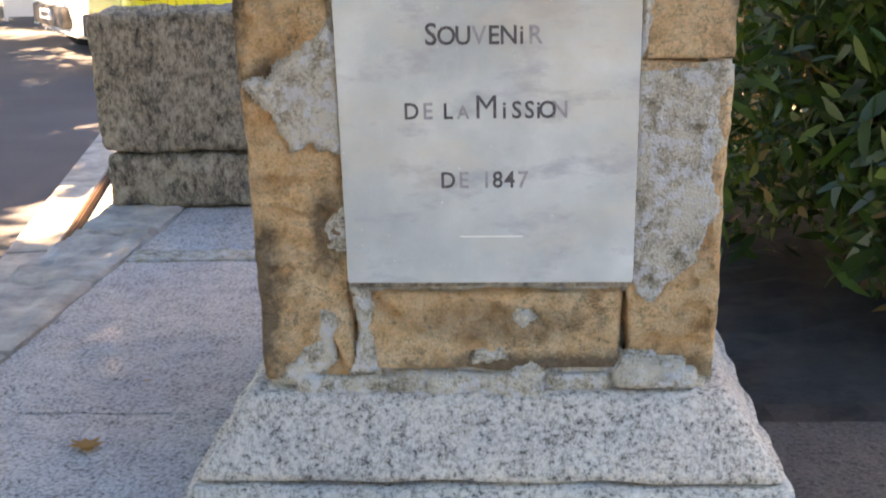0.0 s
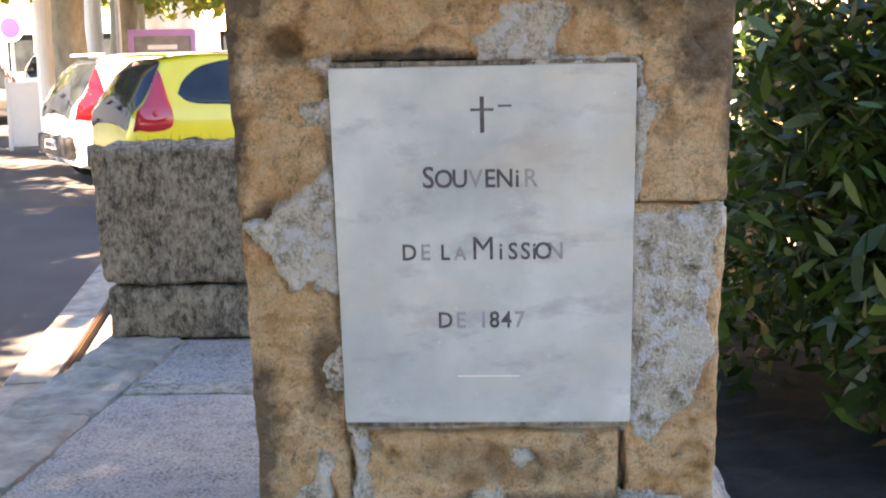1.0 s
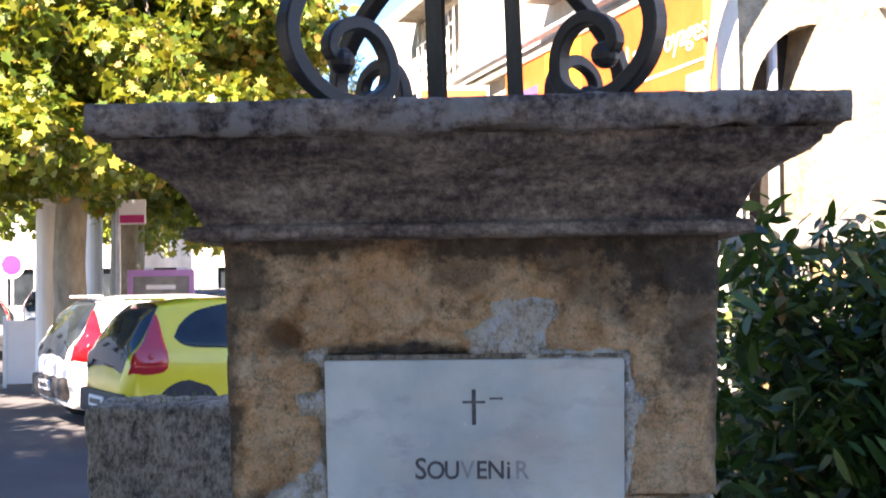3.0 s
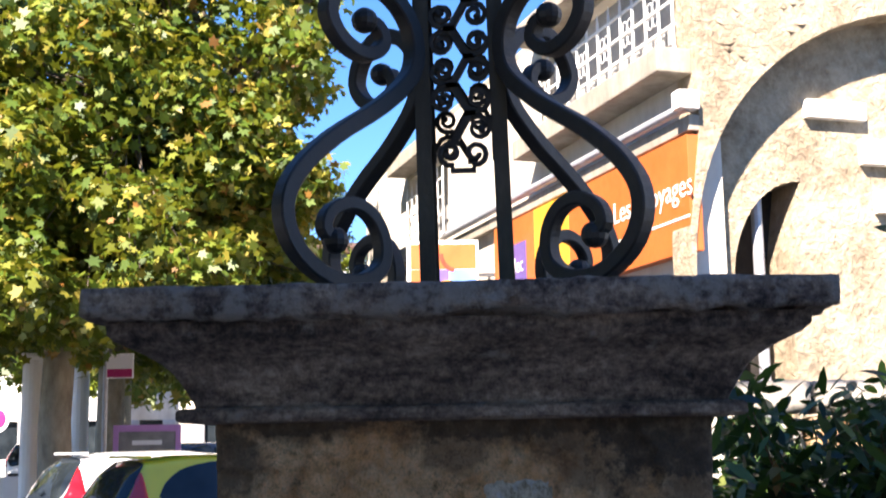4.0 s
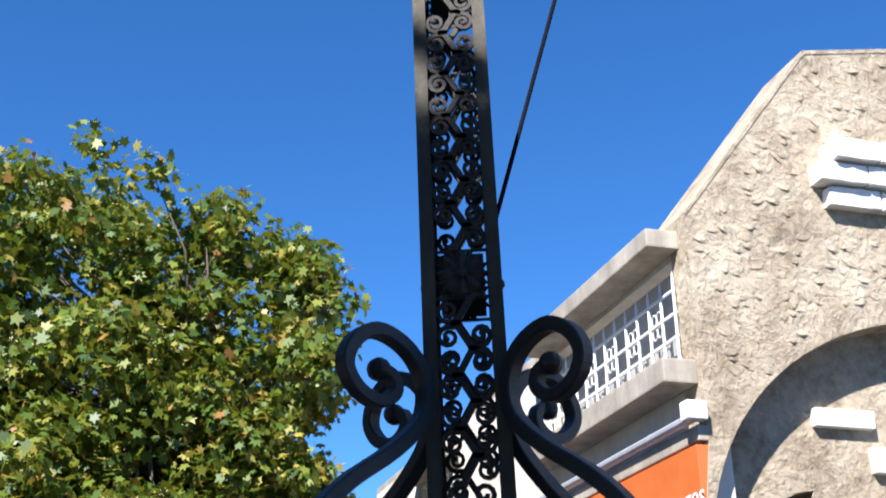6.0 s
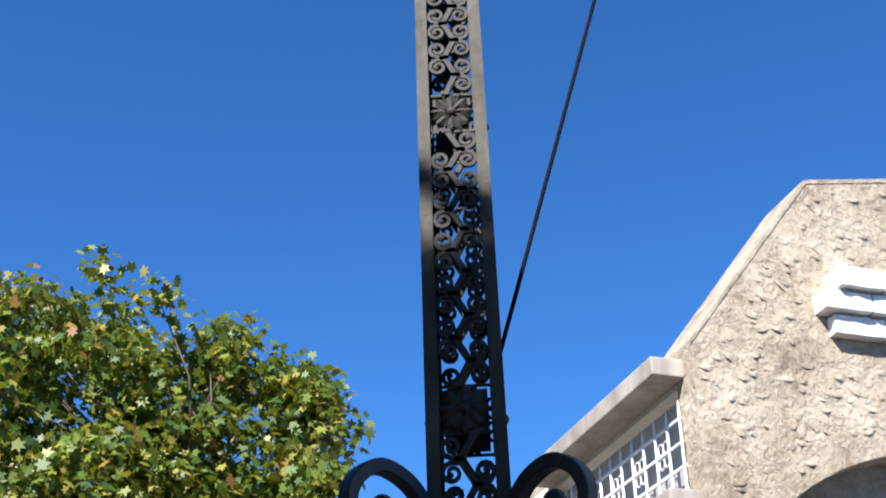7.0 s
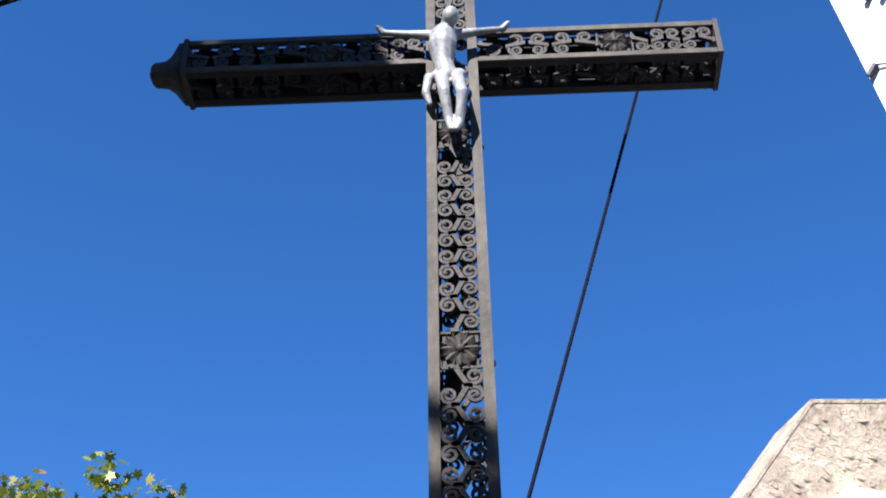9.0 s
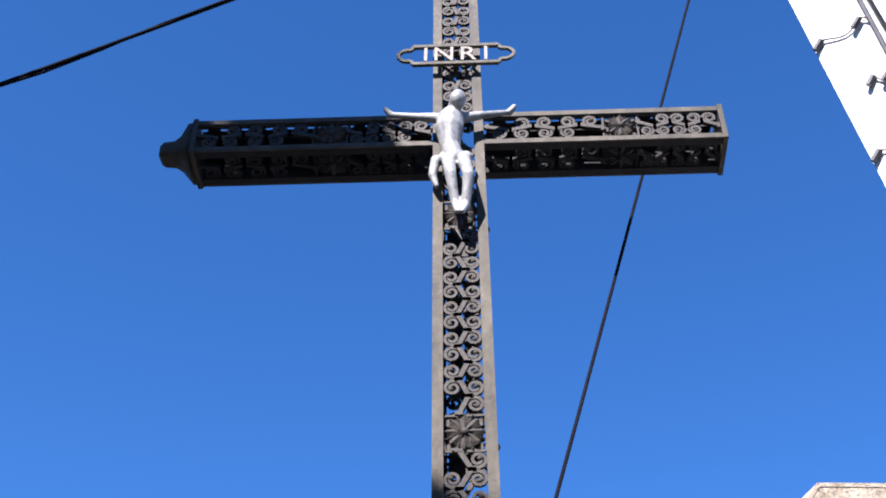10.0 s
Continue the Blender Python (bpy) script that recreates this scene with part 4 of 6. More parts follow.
    for k in range(4):
        bm = bmesh.new()
        n = len(pts2)
        radii = [0.021 + 0.006 * math.sin(math.pi * min(1, i / n * 1.1)) for i in range(n)]
        tube(bm, pts2, radii, 4, 1.15, up=(0, 1, 0))
        for p in (pts2[0], pts2[-1]):
            bmesh.ops.create_uvsphere(bm, u_segments=12, v_segments=8, radius=0.030, matrix=Matrix.Translation(p) @ Matrix.Diagonal((1, 1.1, 1, 1)))
        # soften the bar's arrises
        bmesh.ops.bevel(bm, geom=[e for e in bm.edges if len(e.link_faces) == 2 and e.calc_face_angle(0) > 1.0], offset=0.004, segments=1, affect="EDGES")
        a = math.radians(225 + 90 * k)
        bmesh.ops.transform(bm, matrix=Matrix.Translation((CX, cy, 0)) @ Matrix.Rotation(a, 4, "Z"), verts=bm.verts)
        add("scroll_buttress", bm, IRON, "black wrought S-scroll buttress")
    return root


build_cross()


def build_title():
    root = thing("title_plate", pose(CX - 0.079, CY0 - 0.03, 5.662), "openwork plate with pale raised letters on the cross", "plate")
    bm = bmesh.new()
    w, h = 0.175, 0.062
    box(bm, -w, w, -0.008, 0.008, h - 0.016, h, 0.002)
    box(bm, -w, w, -0.008, 0.008, -h, -h + 0.016, 0.002)
    part("rail", bm, GREY_IRON, root)
    for s in (-1, 1):
        bm = bmesh.new()
        ctrl = [(s * 0.175, 0, 0.054), (s * 0.182, 0, 0.036), (s * 0.215, 0, 0.030), (s * 0.236, 0, 0.0), (s * 0.215, 0, -0.030), (s * 0.182, 0, -0.036), (s * 0.175, 0, -0.054)]
        tube(bm, smooth_path(ctrl, 5), 0.009, 4, up=(0, 1, 0))
        part("end_loop", bm, GREY_IRON, root)
    for k, ch in enumerate("INRI"):
        letters("raised_letter", ch, 0.118, pose((-0.122, -0.048, 0.048, 0.122)[k], -0.004, -0.042, 90, 0, 0), KERB, root, 0.006, weight=0.0005)
    for z in (-0.05, 0.03):
        bm = bmesh.new()
        box(bm, -0.012, 0.012, 0.004, 0.045, z, z + 0.02)
        part("bracket", bm, GREY_IRON, root)


build_title()


def build_figure():
    """The cast figure on the cross, kept to plain rounded masses."""
    bm = bmesh.new()
    y = CY0 - 0.055

    def limb(pts, radii):
        tube(bm, pts, radii, 12)
        for p, r in ((pts[0], radii[0]), (pts[-1], radii[-1])):
            bmesh.ops.create_uvsphere(bm, u_segments=12, v_segments=8, radius=r, matrix=Matrix.Translation(p))
    limb([(-0.02, y, 5.235), (-0.025, y - 0.01, 5.17), (-0.02, y - 0.005, 5.08), (-0.005, y, 5.02)], [0.052, 0.055, 0.038, 0.038])
    bmesh.ops.create_uvsphere(bm, u_segments=16, v_segments=12, radius=0.036, matrix=Matrix.Translation((0.008, y - 0.045, 5.300)) @ Matrix.Diagonal((0.9, 1, 1.2, 1)))
    limb([(-0.01, y, 5.25), (-0.005, y - 0.025, 5.285)], [0.026, 0.026])
    for sx, hx, hz in ((-1, -0.276, 5.325), (1, 0.225, 5.32)):
        limb([(-0.02 + sx * 0.055, y, 5.245), (-0.02 + sx * 0.14, y + 0.01, 5.268), (hx - sx * 0.02, y + 0.03, hz - 0.02)], [0.022, 0.015, 0.011])
        limb([(hx - sx * 0.02, y + 0.03, hz - 0.02), (hx, y + 0.02, hz)], [0.015, 0.011])
    limb([(-0.026, y - 0.005, 5.01), (-0.015, y - 0.04, 4.90), (0.0, y - 0.01, 4.79), (0.01, y - 0.02, 4.735)], [0.027, 0.022, 0.017, 0.012])
    limb([(0.030, y - 0.005, 5.01), (0.050, y - 0.045, 4.89), (0.04, y - 0.01, 4.78), (0.028, y - 0.03, 4.725)], [0.027, 0.022, 0.017, 0.012])
    limb([(-0.045, y + 0.01, 5.03), (0.040, y + 0.01, 5.035)], [0.026, 0.026])
    limb([(-0.075, y + 0.015, 5.03), (-0.085, y + 0.015, 4.95), (-0.07, y + 0.02, 4.90)], [0.020, 0.017, 0.010])
    bmesh.ops.translate(bm, verts=bm.verts, vec=(-0.058, 0, 0.012))
    ob = finish("figure_statue", bm, STATUE, smooth=True)
    rm = ob.modifiers.new("blend", "REMESH")
    rm.mode, rm.voxel_size, rm.use_smooth_shade = "VOXEL", 0.005, True
    sm = ob.modifiers.new("soften", "SMOOTH")
    sm.iterations, sm.factor = 2, 0.4
    tagged(ob, "small silvery cast statue fixed to the iron cross", "statue")


build_figure()


# ---- stone block behind the base ----
def build_block():
    root = thing("stone_block_parapet", Matrix.Translation((-1.1, 2.75, SLAB_Z)), "lichen-blackened stone parapet block in two courses", "parapet")
    up = Matrix.Translation((1.1, -2.75, -SLAB_Z))
    for k, (x0, z0, z1, mat) in enumerate(((-1.715, 0.568, 1.152, DARK_STONE), (-1.68, SLAB_Z, 0.562, DARK_STONE))):
        def lean(p):
            if p.x < -1.4:
                p.x += 0.05 * (1.12 - p.z) if k == 0 else 0.02
            return p
        bm = rough_box(x0, -0.45, 2.72, 3.2, z0, z1, 0.022, 0.012, 0.035, 130 + k, lean)
        bmesh.ops.transform(bm, matrix=up, verts=bm.verts)
        part("stone_course", bm, mat, root, smooth=True)
    # grass tufts on top
    bm = bmesh.new()
    rnd = random.Random(5)
    for k in range(150):
        x, y = rnd.uniform(-1.62, -0.6), rnd.uniform(2.75, 3.1)
        h, a = rnd.uniform(0.02, 0.06), rnd.uniform(0, 6.28)
        if noise.noise(Vector((x * 4, y * 3, 1))) < -0.05:
            continue
        p = Vector((x, y, 1.14))
        d = Vector((math.cos(a), math.sin(a), 0))
        vs = [bm.verts.new(p - d * 0.003), bm.verts.new(p + d * 0.003), bm.verts.new(p + d.cross(Vector((0, 0, 1))) * 0.02 + Vector((0, 0, h)))]
        bm.faces.new(vs)
    tagged(finish("grass_tufts", bm, GRASS), "sparse dry grass tufts on the stone parapet", "grass", kind="stuff")


build_block()


# ---- shops and gabled house across the lane ----
KX, KY, A_YAW = 2.15, 9.8, 20.0
HOUSE_Z = 0.04


def frame_a(s=0.0, d=0.0, z=0.0):
    """Pose on the long facade: x runs towards the corner (from far to near is negative s), y into the house."""
    return pose(KX, KY, 0, 0, 0, 90 + A_YAW) @ Matrix.Translation((s, -d, z))


def wall_with_openings(bm, x0, x1, z0, z1, y0, y1, holes):
    """An upright wall as a grid of boxes round rectangular holes (x0, x1, z0, z1)."""
    xs = sorted({x0, x1, *[h[0] for h in holes], *[h[1] for h in holes]})
    zs = sorted({z0, z1, *[h[2] for h in holes], *[h[3] for h in holes]})
    for a, b in zip(xs, xs[1:]):
        run = None
        for c, d in zip(zs, zs[1:]):
            mx, mz = (a + b) / 2, (c + d) / 2
            solid = not any(h[0] < mx < h[1] and h[2] < mz < h[3] for h in holes)
            if solid:
                run = [c, d] if run is None else [run[0], d]
            if (not solid or d == zs[-1]) and run:
                box(bm, a, b, y0, y1, run[0], run[1])
                run = None
    bmesh.ops.remove_doubles(bm, verts=bm.verts, dist=1e-5)


def window_grille(parent, x0, x1, z0, z1, y):
    """White iron bars with spear tips, cross rails and ring ornaments."""
    n = max(3, round((x1 - x0) / 0.30))
    for k in range(n + 1):
        x = x0 + (x1 - x0) * k / n
        bm = bmesh.new()
        tube(bm, [(x, y, z0), (x, y, z1 - 0.12), (x, y, z1)], [0.018, 0.018, 0.004], 6)
        part("grille_bar", bm, WHITE_METAL, parent)
    for f in (0.06, 0.30, 0.55, 0.80):
        bm = bmesh.new()
        z = z0 + (z1 - z0) * f
        box(bm, x0 - 0.03, x1 + 0.03, y - 0.012, y + 0.012, z - 0.014, z + 0.014)
        part("grille_rail", bm, WHITE_METAL, parent)
    for k in range(1, n, 2):
        x = x0 + (x1 - x0) * (k + 0.5) / n if k < n else x1
        bm = bmesh.new()
        zc = z0 + (z1 - z0) * 0.55
        for dz in (-0.13, 0.13):
            for dx in (-0.06, 0.06):
                tube(bm, [(x + dx + 0.06 * math.cos(q * math.pi / 5), y - 0.01, zc + dz * 0.6 + 0.07 * math.sin(q * math.pi / 5)) for q in range(10)], 0.009, 5, closed=True)
        bmesh.ops.create_uvsphere(bm, u_segments=10, v_segments=6, radius=0.028, matrix=Matrix.Translation((x, y - 0.02, zc)))
        part("grille_ornament", bm, WHITE_METAL, parent)


def build_shops():
    base = frame_a()
    root = thing("shop_row", base, "sunlit cream shop row with barred windows and orange signs", "building", kind="structure")
    # local: x along the facade (0 at the corner), y out of the house is negative... house body at y > 0 after the turn
    bm = bmesh.new()
    wins = [(0.24, 4.1, 5.62, 6.86), (8.3, 10.6, 5.05, 6.45)]
    shopfronts = [(0.7, 5.6, 0.0, 3.3), (6.6, 11.5, 0.0, 3.3)]
    wall_with_openings(bm, 0.205, 13.9, -0.3, 7.0, -0.35, 0.0, wins + shopfronts)
    part("wall", bm, PLASTER, root)
    for k, (a, b, c, d) in enumerate(wins):
        w = thing("window", Matrix(), "", "")
        w.parent = root
        bm = bmesh.new()
        prot = 0.40
        box(bm, a - 0.03, b + 0.15, 0.0, prot, d + 0.06, d + 0.27, 0.02)
        part("window_head", bm, SILL, w, "projecting cast-stone head")
        bm = bmesh.new()
        box(bm, a - 0.15, b + 0.15, 0.0, prot, c - 0.26, c, 0.02)
        part("window_sill", bm, SILL, w, "projecting cast-stone sill")
        bm = bmesh.new()
        box(bm, a, b, -0.20, -0.17, c, d)
        part("pane", bm, BLIND, w, "grey blind behind the bars")
        window_grille(w, a + 0.1, b - 0.05, c + 0.02, d - 0.16, 0.06)
    for a, b, c, d in shopfronts:
        bm = bmesh.new()
        box(bm, a, b, -0.30, -0.26, c - 0.2, d)
        part("shop_glass", bm, CAR_GLASS, root)
    bm = bmesh.new()
    box(bm, 0.205, 13.9, -0.4, -0.004, 7.0, 7.12, 0.02)
    part("coping", bm, SILL, root)
    # gutter with its bracket and down pipe
    bm = bmesh.new()
    tube(bm, [(-0.05, 0.16, 4.97), (13.5, 0.16, 4.99)], 0.055, 10)
    part("gutter", bm, PIPE, root, "grey zinc gutter")
    bm = bmesh.new()
    box(bm, -0.12, 0.05, 0.05, 0.28, 4.93, 5.12, 0.02)
    part("gutter_box", bm, WHITE_METAL, root)
    bm = bmesh.new()
    box(bm, 0.0, 13.6, 0.0, 0.12, 4.74, 4.90, 0.01)
    part("cornice_band", bm, SILL, root)
    # signs
    for x0, x1, mat, words, label in ((0.02, 3.05, ORANGE, "Voyages", "orange sign board with white lettering"), (3.07, 4.2, YELLOW_BOARD, "", "yellow sign board"), (4.22, 5.75, ORANGE, "", "dull orange sign board")):
        bm = bmesh.new()
        box(bm, x0, x1, 0.0, 0.14, 3.52, 4.70, 0.01)
        sg = part("sign_board", bm, mat, root, label)
        if words:
            letters("sign_letter", words, 0.34, pose(0.50, 0.1445, 4.08, 90, 0, 180), WHITE_BOARD, sg, 0.002)
            letters("sign_letter", "Les", 0.34, pose(1.55, 0.1445, 4.08, 90, 0, 180), WHITE_BOARD, sg, 0.002)
            bm = bmesh.new()
            box(bm, 0.02, 1.9, 0.141, 0.146, 3.86, 3.885)
            part("sign_rule", bm, WHITE_BOARD, sg)
    bm = bmesh.new()
    box(bm, 4.5, 5.3, 0.141, 0.15, 3.6, 4.35)
    sg = part("sign_panel", bm, VIOLET, root, "violet sign panel")
    letters("sign_letter", "Selec", 0.30, pose(4.9, 0.1545, 3.95, 90, 0, 180), WHITE_BOARD, sg, 0.002)
    # roof slab behind the parapet
    bm = bmesh.new()
    box(bm, 0.82, 13.9, -8.0, -0.4, 6.7, 6.95)
    part("roof", bm, CONCRETE, root)


def build_poster_board():
    root = thing("poster_board", pose(-0.70, 15.3, 0.0, 0, 0, 4), "projecting shop sign with orange, blue and yellow fields", "sign")
    bm = bmesh.new()
    box(bm, -0.52, 0.52, -0.06, 0.06, 3.1, 4.58, 0.02)
    part("case", bm, WHITE_METAL, root)
    for name, mat, (x0, x1, z0, z1) in (("orange_field", ORANGE, (-0.46, 0.48, 4.16, 4.52)), ("blue_field", BLUE_BOARD, (0.10, 0.48, 3.15, 4.15)), ("violet_field", VIOLET, (-0.26, 0.09, 3.15, 4.15)), ("orange_edge", ORANGE, (-0.46, -0.27, 3.15, 4.15))):
        bm = bmesh.new()
        box(bm, x0, x1, -0.065, -0.058, z0, z1)
        part(name, bm, mat, root)
    bm = bmesh.new()
    mtx = Matrix.Translation((0.06, -0.068, 3.78)) @ Matrix.Rotation(math.pi / 2, 4, "X")
    bmesh.ops.create_cone(bm, cap_ends=True, segments=28, radius1=0.22, radius2=0.22, depth=0.006, matrix=mtx)
    part("yellow_disc", bm, YELLOW_BOARD, root)
    bm = bmesh.new()
    tube(bm, [(0.20 + 0.22 * math.cos(a), -0.07, 4.38 + 0.24 * math.sin(a)) for a in [math.pi + k * 0.14 for k in range(11)]], 0.035, 6, 0.1, up=(0, 1, 0))
    part("red_arc", bm, RED_BOARD, root)
    bm = bmesh.new()
    box(bm, 0.52, 0.88, -0.02, 0.02, 4.05, 4.10)
    part("bracket", bm, DARK_METAL, root)


def arch_profile():
    """Edge of the sweeping arch on the gable wall: distance from the corner, height."""
    pts = []
    for k in range(25):
        a = math.pi - math.pi / 2 * k / 24
        pts.append((3.2 + 3.31 * math.cos(a), 3.15 + 3.12 * math.sin(a) ** 0.86))
    return pts


def build_gable():
    # local x to the right along the gable wall, y into the house
    base = pose(KX, KY, 0, 0, 0, A_YAW)
    root = thing("gabled_house", base, "rough rendered gable wall with a sweeping arch, in full sun", "house", kind="structure")
    arch = arch_profile()
    mirrored = [(6.40 - x, z) for x, z in arch[::-1]][1:]
    outline = [(-0.125, -0.4), (-0.125, 3.0)] + arch + mirrored[:-1] + [(6.5, 3.15), (6.5, -0.4), (7.6, -0.4), (7.6, 10.6), (1.79, 9.55), (-0.02, 7.24)] + [(0.0, 4.75), (-0.15, 3.7), (-0.15, -0.4)]
    bm = bmesh.new()
    prism(bm, outline, 0.0, 0.40)
    part("gable_wall", bm, STUCCO, root, "rough ochre render")
    # recessed porch wall with its own round-headed opening
    bm = bmesh.new()
    hole = [(0.55, -0.4), (0.55, 3.25)] + [(0.55 + 0.85 * (1 - math.cos(a)), 3.25 + 1.12 * math.sin(a)) for a in [k * math.pi / 2 / 12 for k in range(1, 13)]] + [(1.33, 3.9), (1.24, 3.3), (1.22, -0.4)]
    prism(bm, [(-0.12, -0.4), (-0.12, 4.6), (0.0, 4.8), (0.0, 6.9), (7.4, 6.9), (7.4, -0.4)] + hole[::-1], 0.404, 0.43)
    part("porch_face", bm, STUCCO, root, "stone-clad porch wall")
    bm = bmesh.new()
    prism(bm, [(0.36, -0.4), (0.36, 6.6), (7.4, 6.6), (7.4, -0.4)] + hole[::-1], 0.431, 0.95)
    part("porch_wall", bm, STUCCO, root)
    # dark sheet behind the opening stands in for the shade inside
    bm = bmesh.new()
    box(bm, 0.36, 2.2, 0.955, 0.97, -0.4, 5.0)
    part("porch_shade", bm, SOIL_SHADE, root)
    bm = bmesh.new()
    tube(bm, [(0.98, 0.62, -0.4), (0.98, 0.62, 4.3)], 0.06, 10)
    part("pipe", bm, PIPE, root, "grey down pipe")
    for x0, x1, z0, z1 in ((1.48, 2.22, 5.06, 5.26), (2.15, 2.6, 4.58, 4.86), (2.3, 2.8, 4.05, 4.3)):
        bm = bmesh.new()
        box(bm, x0, x1, 0.30, 0.42, z0, z1, 0.015)
        part("stone_slab", bm, WHITE_STONE, root, "white dressed stone let into the wall")
    # corbelled white stone stack
    rnd = random.Random(17)
    for row, (xa, za, zb, out) in enumerate(((1.80, 8.03, 8.28, 0.34), (1.62, 7.77, 8.005, 0.25), (1.76, 7.51, 7.745, 0.15))):
        x = xa
        while x < 5.6:
            w = rnd.uniform(0.42, 0.75)
            part("corbel_stone", rough_box(x, x + w - 0.015, -out, 0.02, za, zb, 0.06, 0.010, 0.02, 160 + row * 20 + x), WHITE_STONE, root)
            x += w
    # thrown-on render: raised scallops
    rnd = random.Random(11)
    bm = bmesh.new()
    for k in range(520):
        x, z = rnd.uniform(0.05, 6.2), rnd.uniform(5.2, 9.9)
        if z > 7.05 + x * 1.27 or z > 9.08 + x * 0.18:
            continue
        if z < 6.42 and (x < 0.3 or z < 3.3 + 3.12 * math.sin(math.acos(min(1, abs(3.2 - x) / 3.3))) ** 0.86):
            continue
        if 1.5 < x < 3.0 and 7.2 < z < 8.3:
            continue
        w, h, t, tilt = rnd.uniform(0.05, 0.15), rnd.uniform(0.035, 0.09), rnd.uniform(0.010, 0.032), rnd.uniform(-0.8, 0.2)
        c, sn = math.cos(tilt), math.sin(tilt)
        ring = []
        for q in range(8):
            a = 2 * math.pi * q / 8
            px, pz = w * math.cos(a), h * math.sin(a)
            ring.append(bm.verts.new((x + px * c - pz * sn, 0.002, z + px * sn + pz * c)))
        top = bm.verts.new((x + h * 0.75 * sn, -t, z - h * 0.75))
        for q in range(8):
            bm.faces.new((ring[q], ring[(q + 1) % 8], top))
    bmesh.ops.recalc_face_normals(bm, faces=bm.faces)
    ob = part("render_scallops", bm, STUCCO, root)
    tagged(ob, kind="stuff")
    # roof edge and body behind
    bm = bmesh.new()
    prism(bm, [(-0.02, 7.22), (-0.02, 7.27), (1.78, 9.60), (7.6, 10.65), (7.6, 10.6), (1.80, 9.55)], -0.01, 0.9)
    part("coping", bm, STUCCO, root)
    bm = bmesh.new()
    box(bm, 0.4, 7.35, 0.98, 8.0, -0.4, 6.6)
    part("house_body", bm, PLASTER, root)
    bm = bmesh.new()
    box(bm, 7.4, 7.6, 0.9, 8.0, -0.4, 9.5)
    part("side_wall", bm, PLASTER, root)


build_shops()
build_poster_board()
build_gable()


# ---- trees ----
def leaf_cloud(name, centres, spread, per, size, seed, lobes, material, parent, drop=None):
    """Many leaf blades round the given clump centres, in one mesh."""
    rng = np.random.default_rng(seed)
    cs = np.repeat(np.array(centres, float), per, axis=0)
    n = len(cs)
    off = rng.normal(size=(n, 3))
    off *= (spread * rng.random(n) ** 0.6 / np.linalg.norm(off, axis=1))[:, None]
    off[:, 2] *= 0.75
    pos = cs + off
    if drop is not None:
        stay = ~drop(pos)
        pos, off = pos[stay], off[stay]
        n = len(pos)
    # each blade: normal mostly up and outward
    nrm = rng.normal(size=(n, 3)) * 0.75 + off / spread * 0.6 + np.array([0, 0, 0.75])
    nrm /= np.linalg.norm(nrm, axis=1)[:, None]
    ref = rng.normal(size=(n, 3))
    ax = np.cross(nrm, ref)
    ax /= np.linalg.norm(ax, axis=1)[:, None]
    ay = np.cross(nrm, ax)
    sz = size * rng.uniform(0.6, 1.25, n)
    out = []
    m = len(lobes)
    for u, v, w in lobes:
        out.append(pos + (ax * u + ay * v + nrm * w) * sz[:, None])
    verts = np.stack(out, 1).reshape(-1, 3)
    me = bpy.data.meshes.new(name)
    me.vertices.add(n * m)
    me.vertices.foreach_set("co", verts.ravel())
    me.loops.add(n * m)
    me.loops.foreach_set("vertex_index", np.arange(n * m))
    me.polygons.add(n)
    me.polygons.foreach_set("loop_start", np.arange(n) * m)
    me.polygons.foreach_set("loop_total", np.full(n, m))
    me.update(calc_edges=True)
    me.validate()
    me.materials.append(material)
    ob = new(name, me)
    ob.parent = parent
    return ob


PLANE_LEAF = [(0, -0.5, 0), (0.22, -0.28, 0.02), (0.58, -0.22, -0.04), (0.30, 0.05, 0.02), (0.50, 0.42, -0.06), (0.14, 0.30, 0.02), (0, 0.66, -0.08), (-0.14, 0.30, 0.02), (-0.50, 0.42, -0.06), (-0.30, 0.05, 0.02), (-0.58, -0.22, -0.04), (-0.22, -0.28, 0.02)]
LONG_LEAF = [(0, -0.5, 0), (0.10, -0.30, 0.02), (0.155, 0.0, 0.03), (0.10, 0.32, 0.0), (0, 0.58, -0.08), (-0.10, 0.32, 0.0), (-0.155, 0.0, 0.03), (-0.10, -0.30, 0.02)]


